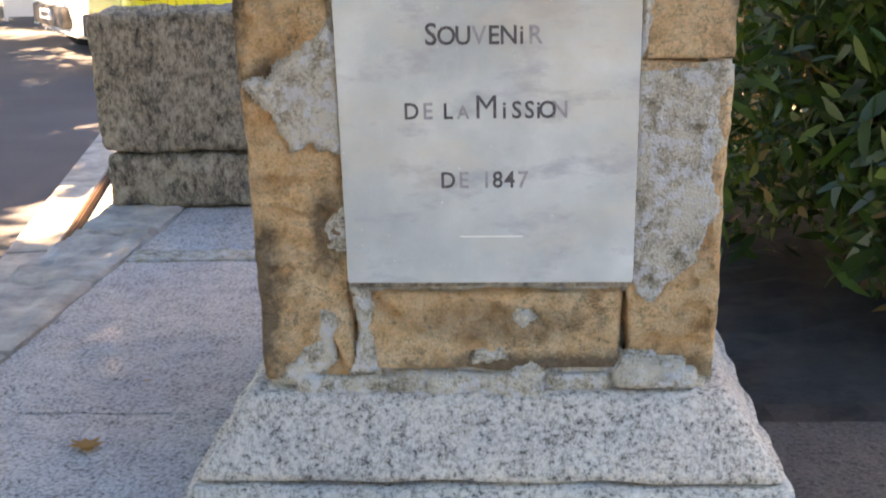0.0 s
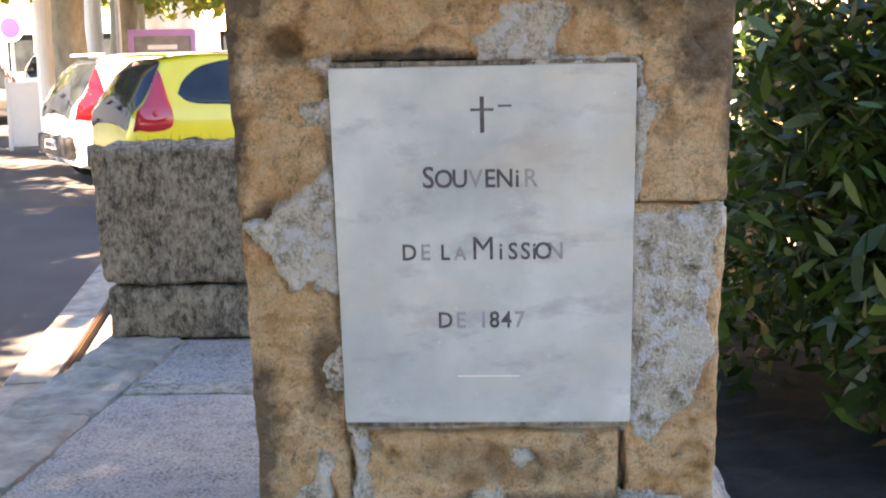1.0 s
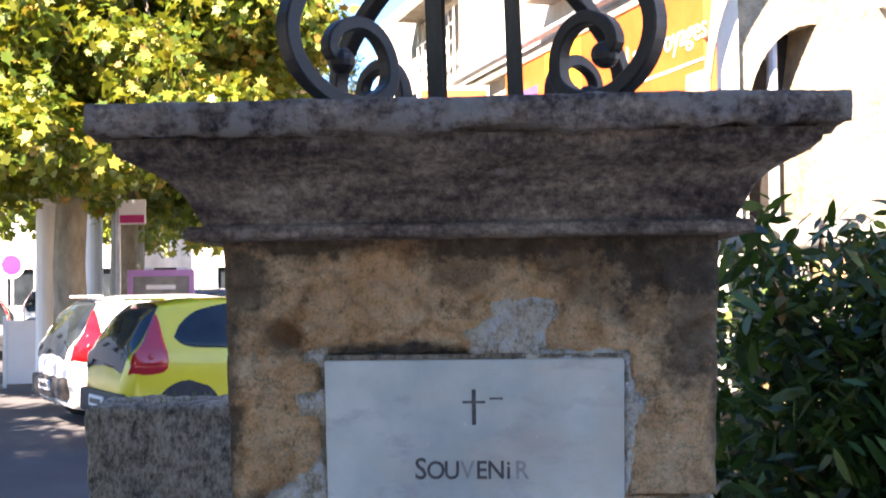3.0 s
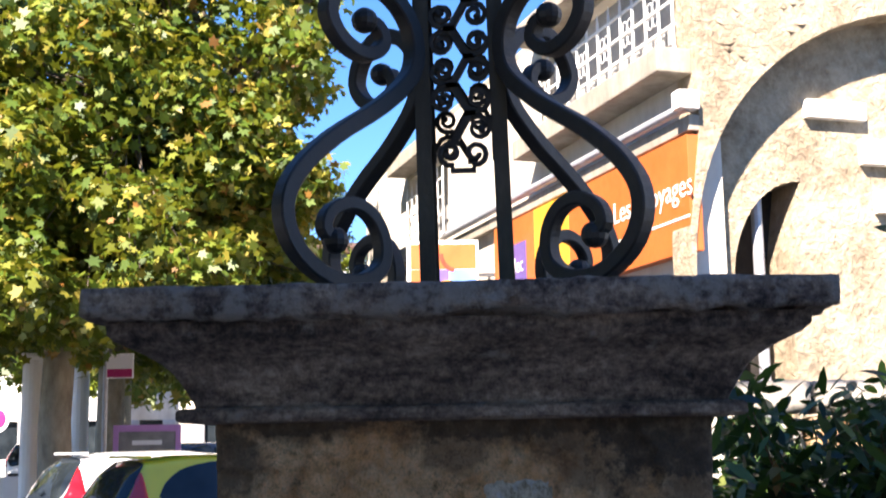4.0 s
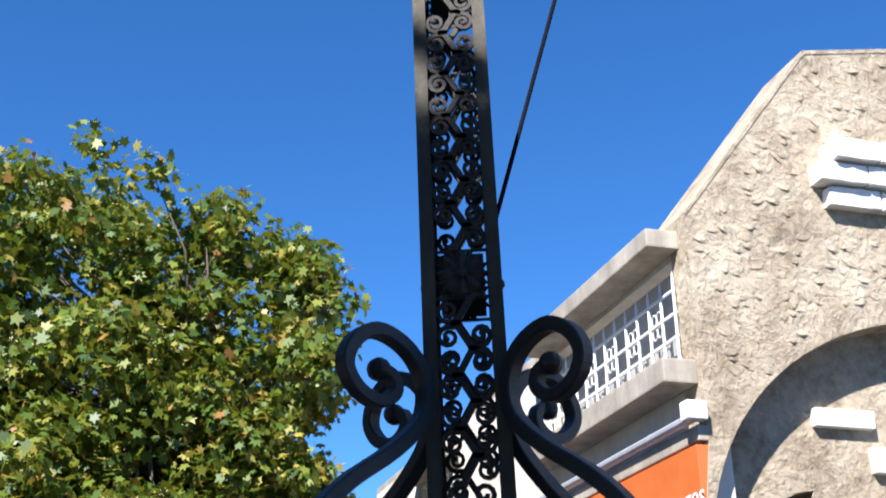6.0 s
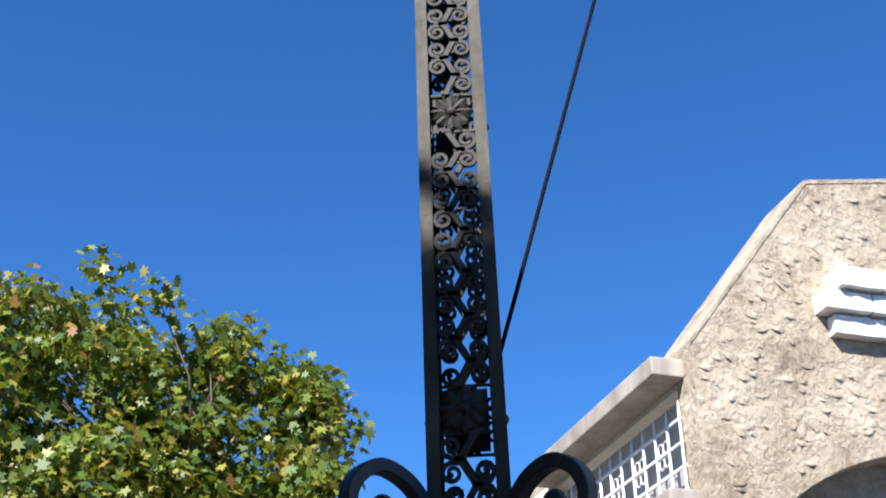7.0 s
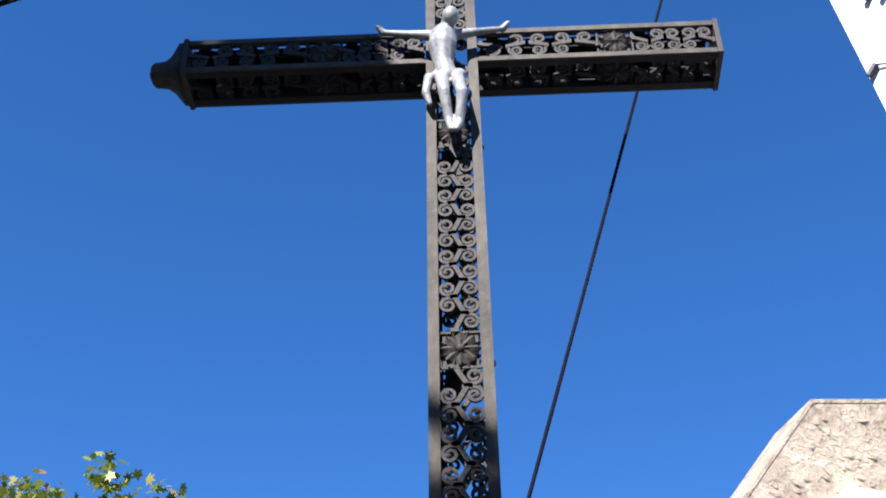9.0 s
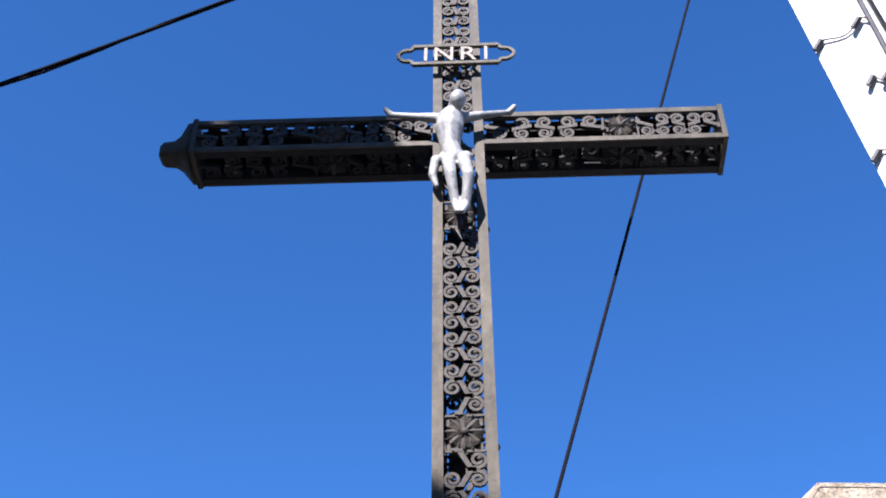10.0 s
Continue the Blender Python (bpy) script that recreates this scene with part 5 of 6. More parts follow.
def plane_tree(x, y, height, girth, lobes, seed, label, clumps=150, per=60, size=0.2, base=None, keep=None, spread=0.72, drop=None):
    """lobes: ellipsoids (dx, dy, z, rx, ry, rz) that the crown fills."""
    z0 = ground_z(y) if base is None else base
    rnd = random.Random(seed)
    root = thing("plane_tree", pose(x, y, z0), label, "tree", "street trees")
    # trunk with a slight lean and a flared foot
    lean = Vector((rnd.uniform(-0.03, 0.03), rnd.uniform(-0.03, 0.03), 0))
    fork = height * 0.34
    bm = bmesh.new()
    pts = [lean * z + Vector((0.05 * math.sin(z * 1.3 + seed), 0.04 * math.cos(z * 1.7), z)) for z in (-0.1, 0.15, 0.6, fork * 0.5, fork)]
    tube(bm, pts, [girth * 1.5, girth * 1.15, girth, girth * 0.9, girth * 0.85], 14)
    part("trunk", bm, BARK, root, smooth=True)
    centres, bm = [], bmesh.new()
    tips = []
    for k in range(clumps):
        dx, dy, cz, rx, ry, rz = rnd.choices(lobes, [(l[3] * l[4] * l[5]) ** 0.75 for l in lobes])[0]
        while True:
            p = Vector((rnd.uniform(-1, 1), rnd.uniform(-1, 1), rnd.uniform(-1, 1)))
            if 0.35 < p.length < 1:
                break
        p = p.normalized() * (p.length ** 0.5)
        c = Vector((dx + p.x * rx, dy + p.y * ry, cz + p.z * rz))
        c += Vector((noise.noise(c * 0.5), noise.noise(c * 0.5 + Vector((9, 0, 0))), noise.noise(c * 0.5 + Vector((0, 9, 0))))) * 0.8
        if c.z < fork * 0.8:
            c.z = fork * 0.8 + rnd.random()
        if keep and not keep(c + Vector((x, y, z0))):
            continue
        centres.append(c)
        tips.append(c)
    top = pts[-1]
    limbs = []
    for k in range(7):
        a = 2 * math.pi * k / 7 + rnd.random()
        l = lobes[k % min(len(lobes), 3)]
        end = Vector((l[0] + math.cos(a) * l[3] * 0.55, l[1] + math.sin(a) * l[4] * 0.55, l[2] + l[5] * rnd.uniform(-0.2, 0.55)))
        ctrl = smooth_path([top, top.lerp(end, 0.3) + Vector((0, 0, 0.5)), top.lerp(end, 0.65) + Vector((rnd.uniform(-.3, .3), rnd.uniform(-.3, .3), 0.3)), end], 4)
        tube(bm, ctrl, [girth * 0.6 * (1 - 0.8 * i / (len(ctrl) - 1)) for i in range(len(ctrl))], 8)
        limbs += ctrl[3:]
    for c in tips[::2]:
        q = min(limbs, key=lambda v: (v - c).length)
        tube(bm, [q, q.lerp(c, 0.5) + Vector((rnd.uniform(-.2, .2), rnd.uniform(-.2, .2), 0.1)), c], [0.03, 0.018, 0.006], 5)
    tagged(part("branch_work", bm, LIMB, root, smooth=True), kind="stuff")
    leaf_cloud("crown", centres, spread, per, size, seed, PLANE_LEAF, LEAF_PLANE, root, drop)
    return root


plane_tree(-6.35, 15.6, 11, 0.26, [(-0.4, -0.6, 6.3, 2.9, 2.8, 4.2), (2.1, -0.6, 6.3, 1.5, 1.8, 3.0), (3.65, -0.8, 7.2, 0.55, 0.9, 1.15), (3.0, -0.8, 5.2, 0.9, 1.0, 1.2), (-2.6, 0.2, 5.2, 2.4, 2.4, 3.4), (-1.4, -2.5, 4.7, 2.7, 1.3, 1.6), (0.6, -3.0, 3.7, 2.9, 0.9, 0.9)],
           3, "large plane tree with yellowing leaves beside parked cars", 1250, 72, 0.15, spread=0.52)
plane_tree(-7.1, 20.5, 10, 0.28, [(0, 0, 6.2, 3.4, 3.2, 3.6), (1.8, 0, 4.8, 2.0, 2.0, 1.8)], 4, "plane tree with yellowing leaves along the street", 170, 60, 0.22)
plane_tree(-9.0, 27.0, 10, 0.28, [(0, 0, 6.0, 3.6, 3.4, 3.5)], 5, "plane tree with yellowing leaves along the street", 130, 55, 0.24)
plane_tree(-11.5, 35.0, 10, 0.28, [(0, 0, 6.0, 3.8, 3.6, 3.5)], 6, "plane tree with yellowing leaves further down the street", 110, 45, 0.28)
plane_tree(-16.5, 31.0, 9, 0.25, [(0, 0, 5.6, 3.2, 3.4, 3.4)], 8, "plane tree with yellowing leaves across the street", 110, 50, 0.26)
# unseen trees added to shade street and cars; the monument's stands behind the viewer
plane_tree(-9.6, 4.4, 9, 0.27, [(0.0, 0.0, 5.2, 3.2, 3.4, 2.6)], 12, "plane tree shading the street", 260, 55, 0.21)
plane_tree(-7.4, -0.6, 9, 0.27, [(0.0, 0.0, 5.2, 3.0, 3.2, 2.4)], 13, "plane tree shading the street", 230, 55, 0.21)
plane_tree(-6.2, -0.2, 15, 0.3, [(0.0, 0.0, 10.8, 2.0, 2.4, 1.9)], 14, "out-of-view tall plane tree added to shade the parked cars", 230, 60, 0.21)


def sun_gap(pos):
    """The crown is open towards the upper part of the cross, which stands in the sun."""
    pos = pos + np.array([-2.4, -5.4, 0.0])
    d = np.array(SUN_DIR)
    t = (0.414 - pos[:, 1]) / d[1]
    return (pos[:, 2] + t * d[2] > 3.4 + 0.25 * np.sin(pos[:, 0] * 9)) & (pos[:, 0] + t * d[0] > -0.34)


# extra lobes shaped to shade the cross's left arm and the shaft
plane_tree(-2.4, -5.4, 9, 0.27, [(0.2, 0.2, 5.2, 3.6, 3.0, 2.5), (-0.9, 1.2, 8.6, 1.1, 1.1, 1.1), (0.75, 0.25, 5.7, 1.1, 0.9, 0.6), (0.5, 2.8, 8.25, 0.45, 0.6, 0.4)], 7, "plane tree shading the monument", 760, 70, 0.21,
           keep=lambda c: c.y < -3.4 or c.z > 6.2 + 1.6 * (c.y + 3.4), drop=sun_gap)


# ---- shrub beside the pedestal ----
def build_shrub():
    rnd = random.Random(21)
    root = thing("evergreen_shrub", pose(1.45, 1.55, 0.26), "dense dark evergreen shrub with long glossy leaves", "shrub")
    bm = bmesh.new()
    sprays = []
    for k in range(110):
        a = rnd.uniform(0, 2 * math.pi)
        foot = Vector((rnd.uniform(-0.25, 0.35), rnd.uniform(-0.1, 0.4), 0))
        r, h = rnd.uniform(0.15, 0.95), rnd.uniform(0.5, 2.0)
        tip = Vector((math.cos(a) * r + 0.18, math.sin(a) * r * 0.95 + 0.1, h))
        if tip.x < -0.60:
            tip.x = -0.60
        if tip.x < -0.15:
            tip.z = min(tip.z, 1.48)
        pts = smooth_path([foot, foot.lerp(tip, 0.5) + Vector((0, 0, 0.22)), tip], 5)
        tube(bm, pts, [0.011 * (1 - 0.8 * i / (len(pts) - 1)) for i in range(len(pts))], 5)
        sprays += [p for p in pts[4:]]
    tagged(part("stem_work", bm, TWIG, root), kind="stuff")
    low = [tuple(p) for p in sprays if p.z > 0.22]
    for k in range(160):
        low.append((rnd.uniform(-0.35, 1.0), rnd.uniform(-0.45, 0.7), rnd.uniform(0.18, 0.9)))
    for k in range(60):
        low.append((rnd.uniform(-0.85, -0.15), rnd.uniform(0.15, 1.1), rnd.uniform(0.12, 1.25)))
    for k in range(190):
        low.append((rnd.uniform(-0.75, 1.6), rnd.uniform(0.9, 1.8), rnd.uniform(0.15, 1.38)))
    leaf_cloud("foliage", low, 0.20, 22, 0.10, 9, LONG_LEAF, LEAF_BUSH, root)
    # near, larger leaves hanging over the paving
    near = [(rnd.uniform(-0.45, 0.45), rnd.uniform(-0.75, -0.2), rnd.uniform(0.10, 0.95)) for k in range(105)]
    leaf_cloud("hanging_leaves", near, 0.12, 9, 0.135, 10, LONG_LEAF, LEAF_BUSH, root)
    return root


build_shrub()


def build_bed():
    bm = bmesh.new()
    # soil coloured near-black to carry the shade of shrub and pedestal
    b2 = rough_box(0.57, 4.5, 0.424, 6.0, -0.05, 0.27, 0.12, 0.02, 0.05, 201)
    tagged(finish("planting_bed", b2, SOIL_SHADE), "bare soil bed behind the monument, shrub shade in its colour", "soil", kind="structure")
    # low stone wall behind the shrub
    root = thing("garden_wall", pose(2.6, 3.7, 0.25), "old rubble garden wall with flat cap stones", "wall", kind="structure")
    rnd = random.Random(8)
    z = 0.0
    row = 0
    while z < 1.35:
        h = rnd.uniform(0.17, 0.26)
        x = -1.35 - rnd.uniform(0, 0.2)
        while x < 3.0:
            w = rnd.uniform(0.24, 0.5)
            bm2 = rough_box(x, x + w - 0.012, -0.02 + rnd.uniform(-0.02, 0.02), 0.28, z, z + h - 0.012, 0.07, 0.014, 0.03, 210 + row * 17 + x)
            part("stone", bm2, SANDSTONE if rnd.random() < 0.6 else KERB, root, smooth=True)
            x += w
        z += h
        row += 1
    x = -1.5
    while x < 3.0:
        w = rnd.uniform(0.35, 0.6)
        part("cap_stone", rough_box(x, x + w - 0.01, -0.08, 0.36, z, z + 0.16, 0.06, 0.012, 0.03, 400 + x), KERB, root, smooth=True)
        x += w


build_bed()


# ---- cars ----
def car_sections(L, W, H):
    """Half widths and heights along a small hatchback, rear at 0: (x, sill, belt, roof, half width low, half width at roof)."""
    return [(0.00, 0.38, 0.62, 0.66, 0.62, 0.55), (0.04, 0.28, 0.88, 0.94, 0.76, 0.60), (0.10, 0.22, 0.94, 1.06, 0.80, 0.60), (0.26, 0.19, 0.95, 1.30, 0.81, 0.575),
            (0.42, 0.18, 0.95, 1.42, 0.815, 0.56), (0.9, 0.17, 0.94, H - 0.005, 0.82, 0.55), (1.6, 0.17, 0.92, H, 0.82, 0.55), (2.1, 0.17, 0.91, H - 0.04, 0.82, 0.55),
            (2.55, 0.17, 0.91, 1.22, 0.81, 0.58), (2.95, 0.18, 0.90, 0.96, 0.80, 0.66), (L - 0.25, 0.20, 0.76, 0.80, 0.76, 0.62), (L - 0.05, 0.26, 0.60, 0.64, 0.66, 0.55), (L, 0.34, 0.5, 0.54, 0.56, 0.45)]


def build_car(m, paint, L, W, H, label, group="parked cars"):
    root = thing("car", m, label, "car", group)
    sec = car_sections(L, W, H)
    kw = W / 1.64

    def section(x):
        for a, b in zip(sec, sec[1:]):
            if a[0] <= x <= b[0]:
                f = (x - a[0]) / (b[0] - a[0])
                f = f * f * (3 - 2 * f) if a[0] > 0.3 else f
                return [a[i] + (b[i] - a[i]) * f for i in range(1, 6)]
        return list(sec[-1][1:])

    def surf(x, v):
        """v: 0 at the sill, 0.5 at the belt, 0.9 at the roof's edge, 1 on the centre line."""
        sill, belt, roof, wl, wr = section(x)
        if v < 0.5:
            f = v / 0.5
            return Vector((x, kw * (wl * (0.93 + 0.07 * math.sin(f * math.pi * 0.75) / math.sin(math.pi * 0.5))), sill + (belt - sill) * f))
        if v < 0.88:
            f = (v - 0.5) / 0.38
            return Vector((x, kw * (wl * 0.975 + (wr - wl * 0.975) * f ** 1.25), belt + (roof - 0.05 - belt) * f))
        f = (v - 0.88) / 0.12
        return Vector((x, kw * wr * math.cos(f * math.pi / 2), roof - 0.05 + 0.05 * math.sin(f * math.pi / 2)))
    xs = sorted({s[0] for s in sec} | {L * k / 44 for k in range(45)})
    vs = [0, 0.08, 0.2, 0.35, 0.47, 0.5, 0.55, 0.65, 0.76, 0.84, 0.88, 0.91, 0.94, 0.97, 1.0]
    bm = bmesh.new()
    grid = []
    for x in xs:
        right = [surf(x, v) for v in vs]
        ring = [Vector((p.x, -p.y, p.z)) for p in right] + [p for p in right[-2::-1]]
        grid.append([bm.verts.new(p) for p in ring])
    n = len(grid[0])
    for a, b in zip(grid, grid[1:]):
        for k in range(n - 1):
            bm.faces.new((a[k], a[k + 1], b[k + 1], b[k]))
        bm.faces.new((a[-1], a[0], b[0], b[-1]))
    bm.faces.new(grid[0])
    bm.faces.new(grid[-1][::-1])
    bmesh.ops.recalc_face_normals(bm, faces=bm.faces)
    part("body", bm, paint, root, smooth=True)

    def panel(name, outline, mat, side, lift=0.006, lab="", parent=None):
        """A patch lying on the body's side, outline in (x, v)."""
        b2 = bmesh.new()
        cx = sum(p[0] for p in outline) / len(outline)
        cv = sum(p[1] for p in outline) / len(outline)
        path = smooth_path([(p[0], p[1], 0) for p in outline + outline[:1]], 4)[:-1]
        rings = []
        for f in (1.0, 0.97, 0.66, 0.33):
            ring = []
            for q in path:
                x, v = cx + (q[0] - cx) * f, cv + (q[1] - cv) * f
                p = surf(max(x, 0.0), v)
                up = (p - Vector((p.x, 0, 0.75))).normalized()
                p = p + up * (0.001 if f == 1.0 else lift)
                if x < 0.45 and f < 1.0:
                    p.x -= lift * 0.7
                ring.append(b2.verts.new((p.x, -p.y * side, p.z)))
            rings.append(ring)
        k = len(path)
        for a, b in zip(rings, rings[1:]):
            for i in range(k):
                b2.faces.new((a[i], a[(i + 1) % k], b[(i + 1) % k], b[i]))
        b2.faces.new(rings[-1])
        bmesh.ops.recalc_face_normals(b2, faces=b2.faces)
        return part(name, b2, mat, parent or root, lab, True)
    for side in (1, -1):
        panel("rear_side_window", [(0.50, 0.62), (0.60, 0.74), (0.82, 0.83), (1.27, 0.85), (1.30, 0.55), (0.85, 0.53), (0.60, 0.55)], CAR_GLASS, side)
        panel("front_side_window", [(1.36, 0.56), (1.36, 0.82), (1.9, 0.82), (2.35, 0.60), (2.4, 0.55)], CAR_GLASS, side)
        lamp = panel("tail_lamp", [(0.05, 0.38), (0.11, 0.53), (0.22, 0.68), (0.33, 0.83), (0.375, 0.84), (0.40, 0.60), (0.42, 0.40), (0.22, 0.36)], TAIL_RED, side, 0.014, "tall red tail lamp")
        b2 = bmesh.new()
        for v in (0.47, 0.60):
            p = surf(0.2, v)
            bmesh.ops.create_uvsphere(b2, u_segments=14, v_segments=8, radius=0.05, matrix=Matrix.Translation((p.x + 0.06, -p.y * side + side * 0.022, p.z)))
        part("bulb_lens", b2, TAIL_RED, lamp, smooth=True)
    # hatch glass across the sloping tail
    b2 = bmesh.new()
    rows = []
    for f in range(13):
        x = 0.02 + 0.39 * f / 12
        v0 = 0.50 + 0.40 * f / 12
        row = []
        for k in range(17):
            p = surf(x, v0 + (1 - v0) * (1 - abs(k - 8) / 8))
            row.append(b2.verts.new((p.x - 0.008, math.copysign(p.y, k - 8) * 1.006, p.z + 0.006)))
        rows.append(row)
    for a, b in zip(rows, rows[1:]):
        for k in range(16):
            b2.faces.new((a[k], a[k + 1], b[k + 1], b[k]))
    part("hatch_window", b2, CAR_GLASS, root, smooth=True)
    b2 = bmesh.new()
    box(b2, -0.05, 0.12, -0.74 * kw, 0.74 * kw, 0.32, 0.56, 0.05)
    part("bumper", b2, BLACK_PLASTIC, root, "black plastic rear bumper")
    b2 = bmesh.new()
    box(b2, -0.07, -0.03, -0.26, 0.26, 0.40, 0.51, 0.008)
    part("number_plate", b2, WHITE_BOARD, root)
    b2 = bmesh.new()
    box(b2, -0.075, -0.070, -0.2, 0.2, 0.43, 0.48)
    part("plate_bar", b2, DARK_METAL, root)
    b2 = bmesh.new()
    box(b2, 0.34, 0.50, -0.48 * kw, 0.48 * kw, H - 0.035, H - 0.005, 0.012)
    part("spoiler", b2, paint, root)
    b2 = bmesh.new()
    box(b2, 0.08, 0.34, 0.3, 0.36, 0.24, 0.30, 0.02)
    part("exhaust", b2, ALLOY, root)
    for wx in (0.62, L - 0.72):
        for side in (-1, 1):
            turn = Matrix.Translation((wx, side * (0.78 * kw - 0.06), 0.29)) @ Matrix.Rotation(math.pi / 2, 4, "X")
            b2 = bmesh.new()
            lathe(b2, [(0.17, -0.09), (0.265, -0.09), (0.29, -0.06), (0.29, 0.06), (0.265, 0.09), (0.17, 0.09)], 28)
            bmesh.ops.transform(b2, matrix=turn, verts=b2.verts)
            tyre = part("wheel", b2, RUBBER, root, smooth=False)
            b2 = bmesh.new()
            lathe(b2, [(0.02, -0.075), (0.06, -0.085), (0.17, -0.07), (0.18, -0.085), (0.18, 0.085), (0.17, 0.07), (0.06, 0.085), (0.02, 0.075)], 20)
            bmesh.ops.transform(b2, matrix=turn, verts=b2.verts)
            part("rim", b2, ALLOY, tyre)
            b2 = bmesh.new()
            mtx = Matrix.Translation((wx, side * (0.805 * kw), 0.33)) @ Matrix.Rotation(math.pi / 2, 4, "X")
            bmesh.ops.create_cone(b2, cap_ends=True, segments=28, radius1=0.345, radius2=0.345, depth=0.02, matrix=mtx)
            part("wheel_arch", b2, BLACK_PLASTIC, root)
    return root


CAR_YAW = math.degrees(math.atan2(0.541, 0.841))
HX, HY = 0.841, 0.541


def park(lamp_x, lamp_y, paint, L, W, H, label):
    """Places a car by its rear corner on the visible side."""
    c = Vector((lamp_x, lamp_y, 0)) + Vector((-HY, HX, 0)) * (W / 2 - 0.05) - Vector((HX, HY, 0)) * 0.12
    build_car(pose(c.x, c.y, ground_z(c.y), 0, 0, CAR_YAW), paint, L, W, H, label)


park(-3.45, 9.12, YELLOW_PAINT, 3.45, 1.63, 1.47, "bright yellow small hatchback parked at an angle")
park(-4.72, 11.1, WHITE_PAINT, 3.9, 1.70, 1.48, "white hatchback parked beside the yellow one")
park(-3.6, 17.0, WHITE_PAINT, 4.2, 1.75, 1.75, "white utility car parked further along")
build_car(pose(-11.2, 22.8, ground_z(22.8), 0, 0, 110), GREY_PAINT, 4.0, 1.7, 1.46, "silver car standing across the street")
build_car(pose(-13.6, 34.0, ground_z(34), 0, 0, 110), WHITE_PAINT, 4.0, 1.7, 1.46, "white car far down the street")
build_car(pose(-7.6, 24.5, ground_z(24.5), 0, 0, 52), DARK_PAINT, 3.9, 1.7, 1.46, "dark car parked under the trees")


# ---- signs and posts along the street ----
def build_round_sign():
    root = thing("parking_sign", pose(-10.72, 24.0, ground_z(24)), "round pink-red sign on a thin grey post", "sign")
    bm = bmesh.new()
    tube(bm, [(0, 0, 0), (0, 0, 2.3)], 0.04, 8)
    part("post", bm, PIPE, root)
    bm = bmesh.new()
    turn = Matrix.Translation((0, -0.05, 2.02)) @ Matrix.Rotation(math.pi / 2, 4, "X")
    bmesh.ops.create_cone(bm, cap_ends=True, segments=28, radius1=0.30, radius2=0.30, depth=0.02, matrix=turn)
    part("disc", bm, WHITE_BOARD, root)
    bm = bmesh.new()
    bmesh.ops.create_cone(bm, cap_ends=True, segments=28, radius1=0.22, radius2=0.22, depth=0.02, matrix=Matrix.Translation((0, -0.012, 0)) @ turn)
    part("face", bm, PINK, root)


def build_square_sign():
    root = thing("banner_sign", pose(-6.0, 17.3, ground_z(17.3)), "small pink and white hanging shop sign on a post", "sign")
    bm = bmesh.new()
    tube(bm, [(-0.25, 0.05, 0), (-0.25, 0.05, 3.2)], 0.04, 8)
    part("post", bm, PIPE, root)
    bm = bmesh.new()
    box(bm, -0.22, 0.22, -0.02, 0.02, 2.55, 2.95, 0.01)
    part("panel", bm, WHITE_BOARD, root)
    bm = bmesh.new()
    box(bm, -0.2, 0.2, -0.026, -0.02, 2.57, 2.70)
    part("band", bm, PINK, root)


def build_lilac_board():
    root = thing("pavement_board", pose(-5.25, 16.3, ground_z(16.3), 0, 0, 12), "lilac-framed advertising board standing on the pavement", "sign")
    for x0, x1, z0, z1 in ((-0.5, -0.42, 0.0, 1.80), (0.42, 0.5, 0.0, 1.80), (-0.42, 0.42, 1.70, 1.80), (-0.42, 0.42, 0.15, 0.25)):
        bm = bmesh.new()
        box(bm, x0, x1, -0.03, 0.03, z0, z1, 0.006)
        part("frame_bar", bm, LILAC, root)
    bm = bmesh.new()
    box(bm, -0.42, 0.42, -0.012, 0.012, 0.25, 1.70)
    part("panel", bm, CONCRETE, root)
    bm = bmesh.new()
    for z, w in ((1.50, 0.22), (1.33, 0.16)):
        box(bm, -w, w, -0.018, -0.012, z, z + 0.07)
    part("text_bar", bm, WHITE_BOARD, root)


def build_white_screen():
    root = thing("terrace_screen", pose(-7.35, 16.6, ground_z(16.6), 0, 0, 20), "white terrace screen panel on the pavement", "screen")
    bm = bmesh.new()
    box(bm, -0.45, 0.45, -0.02, 0.02, 0.06, 1.05, 0.01)
    part("panel", bm, WHITE_BOARD, root)
    for x in (-0.43, 0.43):
        bm = bmesh.new()
        box(bm, x - 0.03, x + 0.03, -0.03, 0.03, 0.0, 1.12, 0.006)
        part("post", bm, WHITE_METAL, root)


def build_white_post(x, y, h, r, label):
    root = thing("white_pillar", pose(x, y, ground_z(y)), label, "pillar")
    bm = bmesh.new()
    lathe(bm, [(r * 1.3, 0), (r * 1.3, 0.15), (r, 0.2), (r * 0.95, h - 0.1), (r * 1.2, h - 0.05), (r * 1.2, h)], 16)
    part("shaft", bm, WHITE_WALL, root, smooth=False)


build_round_sign()
build_square_sign()
build_lilac_board()
build_white_screen()
build_white_post(-7.0, 16.2, 2.9, 0.16, "white painted canopy pillar")
build_white_post(-7.9, 21.0, 3.0, 0.18, "white painted canopy pillar further on")


